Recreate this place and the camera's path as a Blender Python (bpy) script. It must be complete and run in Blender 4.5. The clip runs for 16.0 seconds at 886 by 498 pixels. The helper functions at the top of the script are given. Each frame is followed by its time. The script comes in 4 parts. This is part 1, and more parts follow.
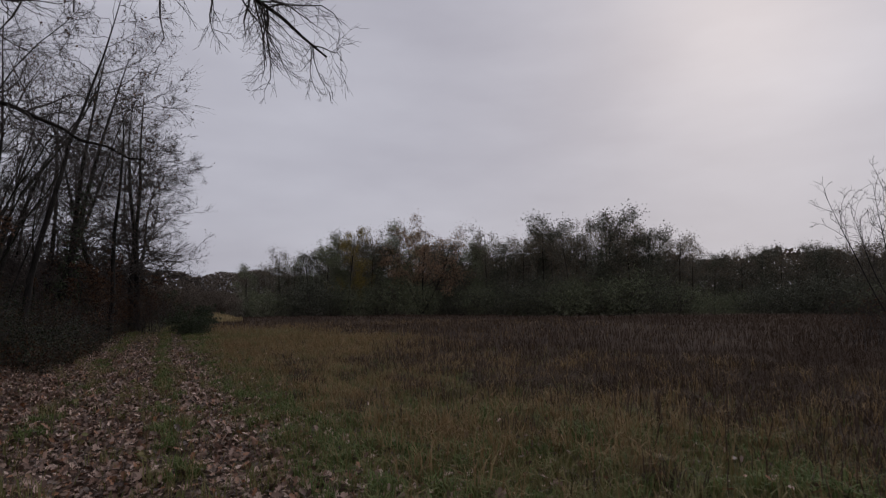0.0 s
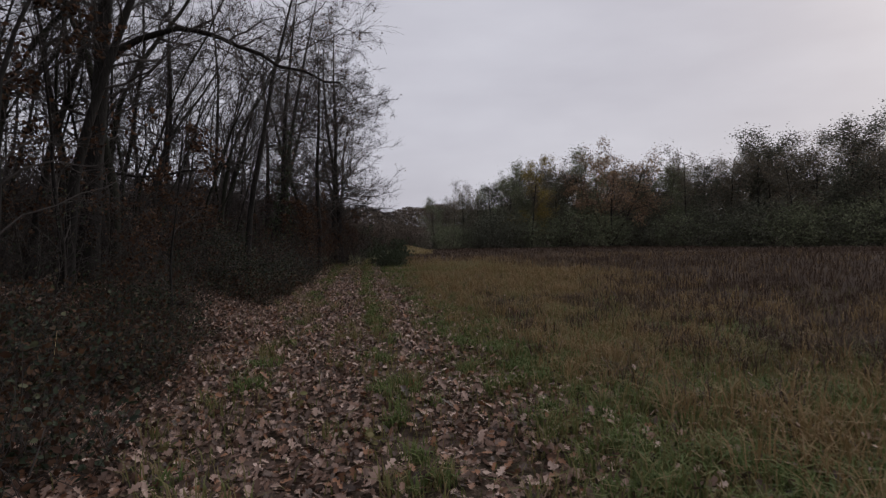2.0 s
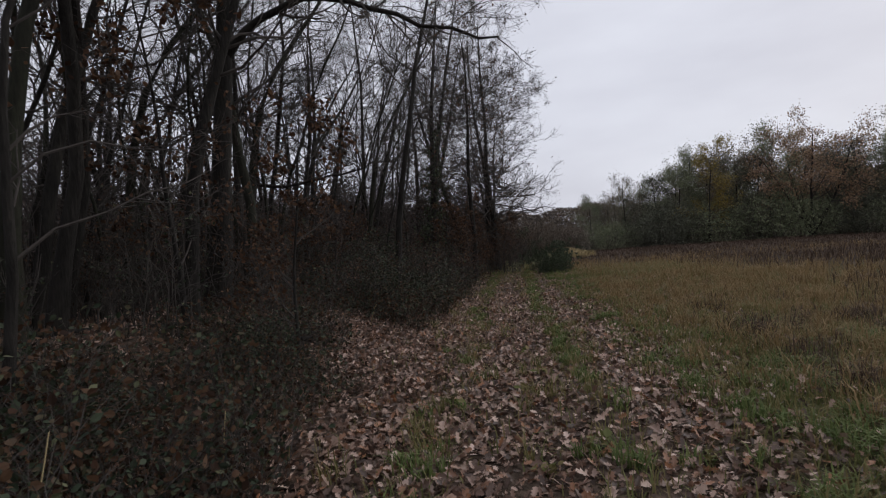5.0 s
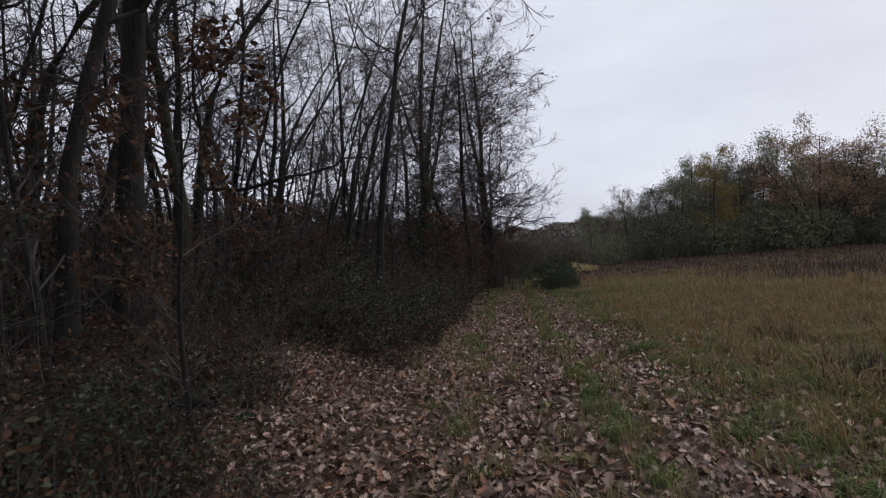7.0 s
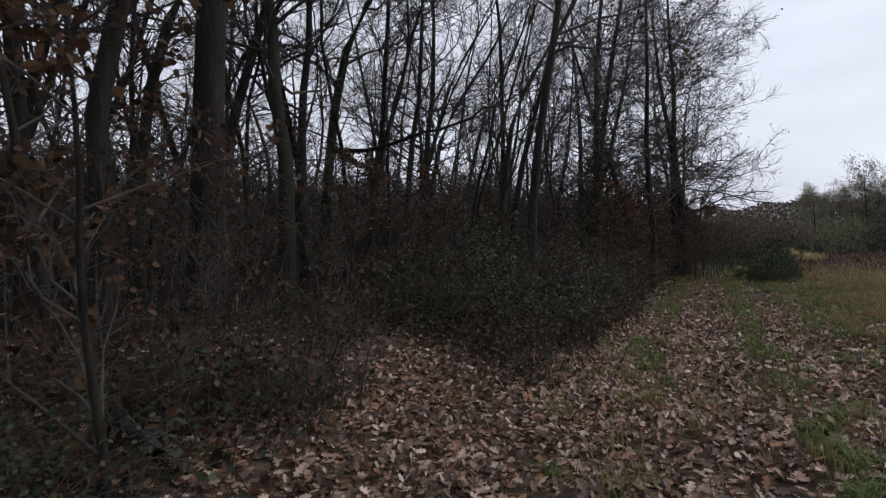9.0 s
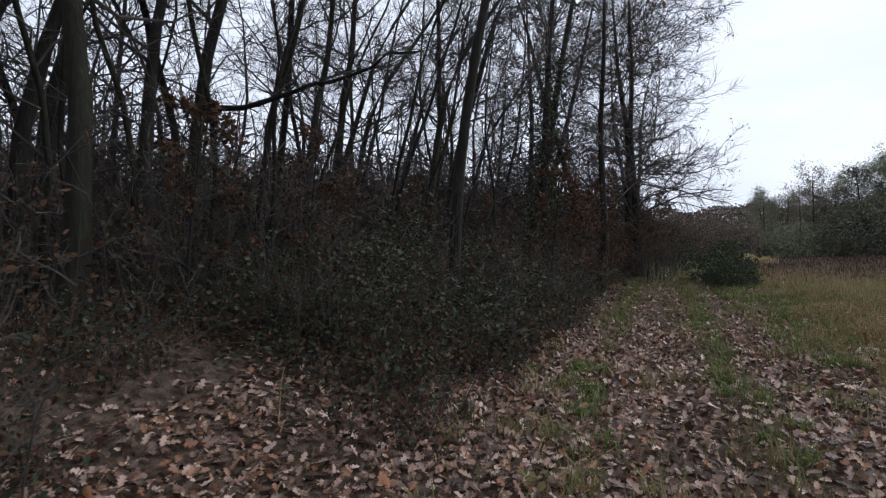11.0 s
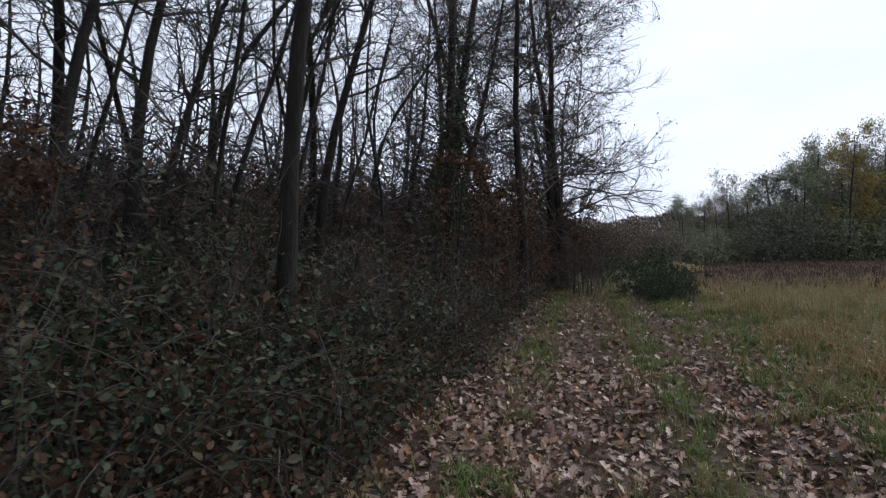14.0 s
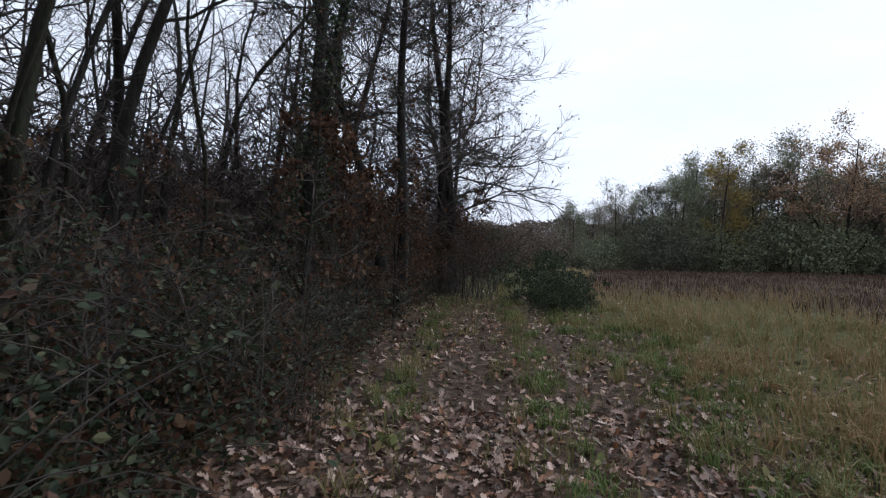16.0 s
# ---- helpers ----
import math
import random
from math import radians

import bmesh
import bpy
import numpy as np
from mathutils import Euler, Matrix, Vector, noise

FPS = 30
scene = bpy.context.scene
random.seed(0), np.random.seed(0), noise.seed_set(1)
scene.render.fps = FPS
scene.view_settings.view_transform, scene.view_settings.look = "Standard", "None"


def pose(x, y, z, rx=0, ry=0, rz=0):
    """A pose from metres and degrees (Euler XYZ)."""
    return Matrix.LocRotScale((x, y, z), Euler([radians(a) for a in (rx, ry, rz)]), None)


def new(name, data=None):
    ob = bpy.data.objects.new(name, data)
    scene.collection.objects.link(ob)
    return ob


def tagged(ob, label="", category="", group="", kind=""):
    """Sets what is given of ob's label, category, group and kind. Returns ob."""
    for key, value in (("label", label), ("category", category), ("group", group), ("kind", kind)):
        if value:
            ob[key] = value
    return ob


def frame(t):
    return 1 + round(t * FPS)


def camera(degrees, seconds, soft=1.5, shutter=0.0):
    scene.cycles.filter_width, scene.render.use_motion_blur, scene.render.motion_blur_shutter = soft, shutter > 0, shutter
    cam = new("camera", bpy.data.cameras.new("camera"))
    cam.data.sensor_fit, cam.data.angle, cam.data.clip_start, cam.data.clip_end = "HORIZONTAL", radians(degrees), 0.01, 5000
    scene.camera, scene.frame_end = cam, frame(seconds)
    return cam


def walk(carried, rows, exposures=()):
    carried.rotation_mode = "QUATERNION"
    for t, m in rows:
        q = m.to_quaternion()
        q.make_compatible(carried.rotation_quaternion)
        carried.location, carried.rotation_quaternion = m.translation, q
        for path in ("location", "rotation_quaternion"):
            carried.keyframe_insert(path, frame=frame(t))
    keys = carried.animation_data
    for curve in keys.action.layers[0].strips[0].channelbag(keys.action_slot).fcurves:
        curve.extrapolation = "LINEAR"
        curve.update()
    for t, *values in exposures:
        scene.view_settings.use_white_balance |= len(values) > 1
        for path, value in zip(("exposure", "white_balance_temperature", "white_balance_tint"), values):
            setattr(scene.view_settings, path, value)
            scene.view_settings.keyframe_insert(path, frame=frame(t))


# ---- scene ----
cam = camera(77.8, 16.0, soft=1.2, shutter=0.2)
PATH = [
    (0.0, pose(0.00, 0.00, 1.46, 94.50, -0.00, -30.60)),
    (0.5, pose(-0.02, 0.55, 1.45, 95.00, 0.33, -28.47)),
    (1.0, pose(-0.02, 1.18, 1.43, 92.64, 2.26, -21.00)),
    (1.5, pose(-0.03, 1.76, 1.42, 90.48, 4.78, -15.99)),
    (2.0, pose(-0.04, 2.31, 1.40, 87.58, 1.00, -12.37)),
    (2.5, pose(-0.06, 2.87, 1.39, 86.64, 0.64, -7.59)),
    (3.0, pose(-0.10, 3.43, 1.37, 87.91, 1.94, -3.29)),
    (3.5, pose(-0.16, 3.96, 1.35, 88.27, 0.94, 2.54)),
    (4.0, pose(-0.22, 4.48, 1.34, 88.63, 4.06, 3.95)),
    (6.5, pose(-0.30, 7.40, 1.23, 89.11, 4.47, 2.28)),
    (7.0, pose(-0.26, 8.10, 1.20, 90.50, 5.15, 2.62)),
    (7.5, pose(-0.19, 8.69, 1.18, 90.56, 3.96, 5.44)),
    (8.0, pose(-0.10, 9.28, 1.15, 91.09, 4.53, 19.92)),
    (10.5, pose(-0.02, 12.35, 1.03, 88.40, 2.00, 20.60)),
    (11.0, pose(0.03, 12.90, 1.01, 88.80, 1.50, 17.10)),
    (11.5, pose(0.06, 13.49, 0.99, 87.80, 1.70, 16.90)),
    (12.0, pose(0.07, 14.03, 0.97, 87.30, 2.70, 14.90)),
    (12.5, pose(0.09, 14.57, 0.95, 89.20, 0.40, 14.40)),
    (13.0, pose(0.10, 15.07, 0.93, 89.30, 1.00, 12.90)),
    (13.5, pose(0.13, 15.65, 0.91, 90.90, -1.10, 9.90)),
    (14.0, pose(0.17, 16.22, 0.89, 89.90, 2.40, 9.80)),
    (14.5, pose(0.23, 16.84, 0.87, 87.40, 2.70, 5.50)),
    (15.0, pose(0.29, 17.45, 0.85, 87.10, 5.10, 4.80)),
    (15.5, pose(0.38, 18.07, 0.84, 89.80, 1.20, 1.70)),
    (16.0, pose(0.48, 18.71, 0.82, 89.40, -0.40, -0.80)),
]
EXPOSURES = [(0.0, -0.2, 6350, 13), (1.5, 0.0, 6450, 12), (3.5, 0.25, 6450, 10.5), (6.5, 0.5, 6200, 7.5), (8.0, 0.5, 6200, 7.5), (10.5, 0.9, 5950, 4.5), (16.0, 0.95, 5850, 4)]
walk(cam, PATH, EXPOSURES)

# ---- world, sun ----
world = bpy.data.worlds.new("overcast_sky")
scene.world = world
world.use_nodes = True
wn, wl = world.node_tree.nodes, world.node_tree.links
wn.clear()
w_out = wn.new("ShaderNodeOutputWorld")
w_bg = wn.new("ShaderNodeBackground")
w_sky = wn.new("ShaderNodeTexSky")
w_sky.sky_type, w_sky.sun_disc = "NISHITA", False
w_sky.sun_elevation, w_sky.sun_rotation = radians(28), radians(60)
w_sky.dust_density = 4.0
w_dim = wn.new("ShaderNodeMix")
w_dim.data_type, w_dim.blend_type = "RGBA", "MULTIPLY"
w_dim.inputs[0].default_value = 1.0
w_dim.inputs[7].default_value = (0.08, 0.08, 0.08, 1)
w_co = wn.new("ShaderNodeTexCoord")
w_map = wn.new("ShaderNodeMapping")
w_map.inputs["Scale"].default_value = (1.3, 1.3, 4.0)
w_noise = wn.new("ShaderNodeTexNoise")
w_noise.inputs["Scale"].default_value, w_noise.inputs["Detail"].default_value = 1.6, 5.0
w_ramp = wn.new("ShaderNodeValToRGB")
w_ramp.color_ramp.elements[0].position, w_ramp.color_ramp.elements[0].color = 0.3, (0.475, 0.47, 0.525, 1)
w_ramp.color_ramp.elements[1].position, w_ramp.color_ramp.elements[1].color = 0.72, (0.61, 0.61, 0.665, 1)
w_mix = wn.new("ShaderNodeMix")
w_mix.data_type = "RGBA"
w_mix.inputs[0].default_value = 0.94
wl.new(w_sky.outputs[0], w_dim.inputs[6])
wl.new(w_co.outputs["Generated"], w_map.inputs[0])
wl.new(w_map.outputs[0], w_noise.inputs["Vector"])
wl.new(w_noise.outputs[0], w_ramp.inputs[0])
wl.new(w_dim.outputs[2], w_mix.inputs[6])
wl.new(w_ramp.outputs[0], w_mix.inputs[7])
wl.new(w_mix.outputs[2], w_bg.inputs[0])
wl.new(w_bg.outputs[0], w_out.inputs[0])
w_bg.inputs[1].default_value = 1.0

sun = new("sun", bpy.data.lights.new("sun", "SUN"))
sun.data.energy, sun.data.angle, sun.data.color = 0.5, radians(30), (1.0, 0.97, 0.93)
sun.rotation_euler = (radians(62), 0, radians(120))


# ---- materials ----
def material(name, stops, scale=8.0, rough=0.85, bump=0.3, bump_scale=None, stretch=(1, 1, 1), island=0.0, spec=0.25, fine=6.0, through_light=0.0):
    """Base colours along a ramp, driven by noise at two scales and, by island, by a random value for each joined piece."""
    m = bpy.data.materials.new(name)
    m.use_nodes = True
    n, l = m.node_tree.nodes, m.node_tree.links
    bsdf = n["Principled BSDF"]
    co = n.new("ShaderNodeTexCoord")
    mp = n.new("ShaderNodeMapping")
    mp.inputs["Scale"].default_value = stretch
    l.new(co.outputs["Object"], mp.inputs[0])
    a, b = n.new("ShaderNodeTexNoise"), n.new("ShaderNodeTexNoise")
    a.inputs["Scale"].default_value, a.inputs["Detail"].default_value = scale, 4
    b.inputs["Scale"].default_value, b.inputs["Detail"].default_value = scale * fine, 3
    for t in (a, b):
        l.new(mp.outputs[0], t.inputs["Vector"])
    mix = n.new("ShaderNodeMix")
    mix.inputs[0].default_value = 0.45
    l.new(a.outputs[0], mix.inputs[2])
    l.new(b.outputs[0], mix.inputs[3])
    value = mix.outputs[0]
    if island > 0:
        geo, inf, add = n.new("ShaderNodeNewGeometry"), n.new("ShaderNodeObjectInfo"), n.new("ShaderNodeMath")
        wrap, pick = n.new("ShaderNodeMath"), n.new("ShaderNodeMix")
        add.operation, wrap.operation = "ADD", "FRACT"
        l.new(geo.outputs["Random Per Island"], add.inputs[0])
        l.new(inf.outputs["Random"], add.inputs[1])
        l.new(add.outputs[0], wrap.inputs[0])
        pick.inputs[0].default_value = island
        l.new(value, pick.inputs[2])
        l.new(wrap.outputs[0], pick.inputs[3])
        value = pick.outputs[0]
    ramp = n.new("ShaderNodeValToRGB")
    e = ramp.color_ramp.elements
    while len(e) < len(stops):
        e.new(0.5)
    for i, (p, c) in enumerate(stops):
        e[i].position, e[i].color = p, (*c, 1)
    l.new(value, ramp.inputs[0])
    l.new(ramp.outputs[0], bsdf.inputs["Base Color"])
    bsdf.inputs["Roughness"].default_value = rough
    bsdf.inputs["Specular IOR Level"].default_value = spec
    if bump:
        bp = n.new("ShaderNodeBump")
        bp.inputs["Strength"].default_value, bp.inputs["Distance"].default_value = bump, 0.02
        l.new(b.outputs[0], bp.inputs["Height"])
        l.new(bp.outputs[0], bsdf.inputs["Normal"])
    if through_light:
        tr, sh = n.new("ShaderNodeBsdfTranslucent"), n.new("ShaderNodeMixShader")
        sh.inputs[0].default_value = through_light
        l.new(ramp.outputs[0], tr.inputs[0])
        l.new(bsdf.outputs[0], sh.inputs[1])
        l.new(tr.outputs[0], sh.inputs[2])
        l.new(sh.outputs[0], n["Material Output"].inputs[0])
    return m


BARK = material("bark", [(0.3, (0.011, 0.009, 0.008)), (0.5, (0.024, 0.021, 0.018)), (0.7, (0.044, 0.039, 0.033))], 5, 0.95, 0.9, stretch=(1, 1, 0.2))
BARK_GREEN = material("mossy_bark", [(0.3, (0.011, 0.011, 0.008)), (0.5, (0.023, 0.022, 0.015)), (0.7, (0.037, 0.039, 0.024))], 4, 0.95, 0.9, stretch=(1, 1, 0.25))
TWIG = material("twigs", [(0.3, (0.034, 0.028, 0.025)), (0.7, (0.088, 0.076, 0.066))], 2, 0.9, 0)
# twig colour lightened to stand in for haze on the far trees
TWIG_HAZED = material("hazed_twigs", [(0.3, (0.1, 0.095, 0.075)), (0.7, (0.2, 0.185, 0.15))], 2, 0.9, 0)
BRUSHWOOD = material("brushwood", [(0.0, (0.032, 0.025, 0.022)), (0.6, (0.070, 0.055, 0.048)), (1.0, (0.110, 0.080, 0.064))], 1.5, 0.9, 0, island=0.6)
RUSSET = material("russet_leaves", [(0.1, (0.022, 0.012, 0.008)), (0.5, (0.075, 0.037, 0.020)), (0.85, (0.140, 0.080, 0.045)), (1.0, (0.280, 0.185, 0.125))], 3, 0.7, 0, island=0.8, through_light=0.4)
LITTER = material("fallen_leaves", [(0.0, (0.040, 0.026, 0.019)), (0.3, (0.120, 0.072, 0.050)), (0.52, (0.215, 0.132, 0.096)), (0.6, (0.300, 0.135, 0.062)), (0.7, (0.290, 0.190, 0.140)), (0.88, (0.470, 0.330, 0.260)), (1.0, (0.720, 0.560, 0.470))],
                  20, 0.5, 0.2, island=0.88, spec=0.42)
BRAMBLE = material("bramble_leaves", [(0.0, (0.013, 0.018, 0.010)), (0.35, (0.029, 0.041, 0.021)), (0.62, (0.055, 0.069, 0.038)), (0.7, (0.082, 0.041, 0.025)), (0.88, (0.055, 0.062, 0.031)), (0.95, (0.137, 0.137, 0.070)), (1.0, (0.218, 0.103, 0.063))],
                   6, 0.62, 0.1, island=0.88, spec=0.25, through_light=0.12)
IVY = material("ivy_leaves", [(0.1, (0.022, 0.032, 0.014)), (0.6, (0.050, 0.068, 0.030)), (1.0, (0.090, 0.108, 0.050))], 6, 0.6, 0, island=0.8, spec=0.25)
GRASS = material("green_grass", [(0.0, (0.075, 0.105, 0.030)), (0.35, (0.140, 0.150, 0.052)), (0.65, (0.225, 0.178, 0.082)), (1.0, (0.390, 0.280, 0.155))], 0.9, 0.75, 0, island=0.45, through_light=0.25)
FRESH = material("fresh_grass", [(0.0, (0.058, 0.088, 0.026)), (0.5, (0.120, 0.158, 0.050)), (0.85, (0.195, 0.215, 0.078)), (1.0, (0.330, 0.285, 0.135))], 0.9, 0.75, 0, island=0.6, through_light=0.25)
STRAW = material("dry_grass", [(0.0, (0.129, 0.084, 0.039)), (0.4, (0.220, 0.147, 0.067)), (0.75, (0.321, 0.225, 0.114)), (1.0, (0.181, 0.158, 0.063))], 0.7, 0.8, 0, island=0.45, through_light=0.25)
WEED = material("dead_weeds", [(0.0, (0.042, 0.028, 0.020)), (0.5, (0.074, 0.049, 0.034)), (1.0, (0.112, 0.078, 0.050))], 0.35, 0.85, 0, island=0.22, through_light=0.15)
TAN = material("tan_grass", [(0.0, (0.28, 0.21, 0.1)), (1.0, (0.45, 0.36, 0.19))], 1, 0.85, 0, island=0.7)
# far tree foliage: distance haze is put in as a lighter base colour
OLIVE = material("hazed_olive_foliage", [(0.0, (0.095, 0.105, 0.061)), (0.5, (0.162, 0.176, 0.101)), (1.0, (0.243, 0.250, 0.149))], 0.5, 0.85, 0, island=0.75)
DARKGREEN = material("hazed_dark_foliage", [(0.0, (0.052, 0.055, 0.038)), (0.6, (0.095, 0.098, 0.068)), (1.0, (0.150, 0.148, 0.098))], 0.5, 0.85, 0, island=0.75)
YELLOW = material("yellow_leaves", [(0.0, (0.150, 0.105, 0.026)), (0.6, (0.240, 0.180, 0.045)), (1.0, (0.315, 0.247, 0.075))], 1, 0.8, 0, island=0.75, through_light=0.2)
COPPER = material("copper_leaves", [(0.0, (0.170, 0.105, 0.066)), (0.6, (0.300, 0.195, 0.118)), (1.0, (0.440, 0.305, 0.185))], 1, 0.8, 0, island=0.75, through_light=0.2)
COPPERGREY = material("faded_hazed_leaves", [(0.0, (0.092, 0.081, 0.057)), (0.6, (0.161, 0.132, 0.092)), (1.0, (0.253, 0.196, 0.127))], 1, 0.85, 0, island=0.75)
BROWNWOOD = material("hazed_brown_woods", [(0.0, (0.069, 0.057, 0.046)), (0.6, (0.125, 0.100, 0.077)), (1.0, (0.188, 0.144, 0.100))], 0.3, 0.9, 0, island=0.7)


def ground_material():
    m = bpy.data.materials.new("meadow_ground")
    m.use_nodes = True
    n, l = m.node_tree.nodes, m.node_tree.links
    bsdf = n["Principled BSDF"]
    co = n.new("ShaderNodeTexCoord")

    def noise_tex(s, d=5):
        t = n.new("ShaderNodeTexNoise")
        t.inputs["Scale"].default_value, t.inputs["Detail"].default_value = s, d
        l.new(co.outputs["Object"], t.inputs["Vector"])
        return t

    def ramp(src, stops):
        r = n.new("ShaderNodeValToRGB")
        e = r.color_ramp.elements
        while len(e) < len(stops):
            e.new(0.5)
        for i, (p, c) in enumerate(stops):
            e[i].position, e[i].color = p, (*c, 1)
        l.new(src.outputs[0], r.inputs[0])
        return r

    big, small, tiny = noise_tex(0.5), noise_tex(9, 6), noise_tex(40, 4)
    soil = ramp(small, [(0.3, (0.034, 0.025, 0.018)), (0.5, (0.080, 0.058, 0.043)), (0.68, (0.165, 0.118, 0.090))])
    sward = ramp(small, [(0.3, (0.04, 0.048, 0.018)), (0.5, (0.09, 0.092, 0.038)), (0.7, (0.15, 0.135, 0.07))])
    dead = ramp(big, [(0.35, (0.04, 0.027, 0.02)), (0.65, (0.075, 0.052, 0.036))])
    la, lb = n.new("ShaderNodeAttribute"), n.new("ShaderNodeAttribute")
    la.attribute_name, lb.attribute_name = "litter", "weeds"
    m1, m2 = n.new("ShaderNodeMix"), n.new("ShaderNodeMix")
    m1.data_type = m2.data_type = "RGBA"
    l.new(lb.outputs["Fac"], m1.inputs[0])
    l.new(sward.outputs[0], m1.inputs[6])
    l.new(dead.outputs[0], m1.inputs[7])
    l.new(la.outputs["Fac"], m2.inputs[0])
    l.new(m1.outputs[2], m2.inputs[6])
    l.new(soil.outputs[0], m2.inputs[7])
    l.new(m2.outputs[2], bsdf.inputs["Base Color"])
    bp = n.new("ShaderNodeBump")
    bp.inputs["Strength"].default_value, bp.inputs["Distance"].default_value = 0.8, 0.04
    l.new(tiny.outputs[0], bp.inputs["Height"])
    l.new(bp.outputs[0], bsdf.inputs["Normal"])
    bsdf.inputs["Roughness"].default_value = 0.95
    bsdf.inputs["Specular IOR Level"].default_value = 0.08
    return m


GROUND = ground_material()

# ---- mesh tools ----
rng = np.random.default_rng(7)


class Build:
    """Collects vertices and faces of one mesh."""

    def __init__(self):
        self.v, self.f, self.n = [], [], 0

    def add(self, verts, faces):
        verts = np.asarray(verts, float).reshape(-1, 3)
        self.v.append(verts)
        self.f.append(np.asarray(faces, np.int64) + self.n)
        self.n += len(verts)
        return self

    def mesh(self, name, mat, smooth=False):
        me = bpy.data.meshes.new(name)
        v = np.concatenate(self.v)
        loops = np.concatenate([f.ravel() for f in self.f])
        totals = np.concatenate([np.full(len(f), f.shape[1]) for f in self.f])
        me.vertices.add(len(v))
        me.vertices.foreach_set("co", v.ravel())
        me.loops.add(len(loops))
        me.loops.foreach_set("vertex_index", loops.astype(np.int32))
        me.polygons.add(len(totals))
        me.polygons.foreach_set("loop_start", np.concatenate([[0], np.cumsum(totals)[:-1]]).astype(np.int32))
        me.polygons.foreach_set("loop_total", totals.astype(np.int32))
        me.polygons.foreach_set("use_smooth", np.full(len(totals), smooth))
        me.materials.append(mat)
        me.update(calc_edges=True)
        return me


def unit(a):
    return a / np.maximum(np.linalg.norm(a, axis=-1, keepdims=True), 1e-9)


def tubes(build, P, R, sides):
    """Tapered tubes along the lines P (m, n, 3) with the radii R (m, n)."""
    m, n, _ = P.shape
    T = unit(np.gradient(P, axis=1))
    ref = np.where(np.abs(T[..., 2:3]) > 0.9, np.array([1.0, 0, 0]), np.array([0, 0, 1.0]))
    U = unit(np.cross(T, ref))
    V = np.cross(T, U)
    a = np.arange(sides) * 2 * np.pi / sides
    ring = P[:, :, None] + R[:, :, None, None] * (np.cos(a)[:, None] * U[:, :, None] + np.sin(a)[:, None] * V[:, :, None])
    i, j, k = np.meshgrid(np.arange(m), np.arange(n - 1), np.arange(sides), indexing="ij")
    base, k2 = (i * n + j) * sides, (k + 1) % sides
    faces = np.stack([base + k, base + k2, base + sides + k2, base + sides + k], -1).reshape(-1, 4)
    return build.add(ring, faces)


def grow(g, start, way, length, radius, n, wobble, lift, tip=0.25):
    """Lines that start with a direction, wander and bend upwards by lift."""
    m = len(start)
    step = (length / (n - 1))[:, None]
    P = np.zeros((m, n, 3))
    P[:, 0] = start
    d = unit(way)
    for i in range(1, n):
        P[:, i] = P[:, i - 1] + d * step
        d = unit(d + g.normal(0, wobble, (m, 3)) + np.array([0, 0, lift]))
    R = radius[:, None] * np.linspace(1, tip, n)[None]
    return P, R


def fork(g, P, R, length, count, t0, t1, angle, ratio, rratio, taper=0.5, rmin=0.003):
    """Starts of count children on each line."""
    m, n, _ = P.shape
    t = g.uniform(t0, t1, (m, count))
    x = t * (n - 1)
    i = np.minimum(x.astype(int), n - 2)
    f = (x - i)[..., None]
    rows = np.arange(m)[:, None]
    at = P[rows, i] * (1 - f) + P[rows, i + 1] * f
    T = unit(P[rows, i + 1] - P[rows, i])
    side = unit(np.cross(T, unit(g.normal(0, 1, T.shape))))
    ang = np.radians(g.normal(angle, 10, t.shape))[..., None]
    way = np.cos(ang) * T + np.sin(ang) * side
    L = length[:, None] * ratio * (1 - taper * (t - t0) / (t1 - t0)) * g.uniform(0.6, 1.25, t.shape)
    r = np.maximum(((R[rows, i]) * rratio), rmin)
    return at.reshape(-1, 3), way.reshape(-1, 3), L.ravel(), r.ravel()


def leaves(build, g, at, size, lobed=False, flat=0.0):
    """Folded leaves at the given places; flat draws them level."""
    m = len(at)
    d = unit(g.normal(0, 1, (m, 3)) * np.array([1, 1, 1 - flat * 0.85]))
    up = unit(g.normal(0, 1, (m, 3)) * (1 - flat * 0.75) + np.array([0, 0, flat * 1.6]))
    s = unit(np.cross(d, up))
    up = np.cross(s, d)
    L = (size * g.uniform(0.6, 1.3, m))[:, None]
    if lobed:
        outline = [(0.1, 0.05), (0.26, 0.27), (0.36, 0.11), (0.55, 0.36), (0.64, 0.15), (0.84, 0.24)]
    else:
        outline = [(0.2, 0.24), (0.55, 0.32)]
    curl = g.uniform(-0.1, 0.35, m)[:, None]
    pts = [at, at + d * L + up * L * curl * 0.5]
    for sgn in (1, -1):
        for u, w in outline:
            pts.append(at + d * L * u + s * (L * w * sgn) + up * (L * (abs(w) * (0.15 + curl) + curl * 0.5 * u * u)))
    V = np.stack(pts, 1)
    k = len(outline)
    right = [0, *range(2, 2 + k), 1]
    left = [0, 1, *reversed(range(2 + k, 2 + 2 * k))]
    F = (np.arange(m) * (2 + 2 * k))[:, None, None] + np.array([right, left])[None]
    return build.add(V, F.reshape(-1, k + 2))


def cards(build, g, at, size, wide=0.3):
    """Small single leaves for trees far off."""
    m = len(at)
    d = unit(g.normal(0, 1, (m, 3)))
    s = unit(np.cross(d, g.normal(0, 1, (m, 3))))
    L = (size * g.uniform(0.6, 1.3, m))[:, None]
    V = np.stack([at - d * L * 0.5, at + s * L * wide, at + d * L * 0.5, at - s * L * wide], 1)
    return build.add(V, (np.arange(m) * 4)[:, None] + np.array([[0, 1, 2, 3]]))


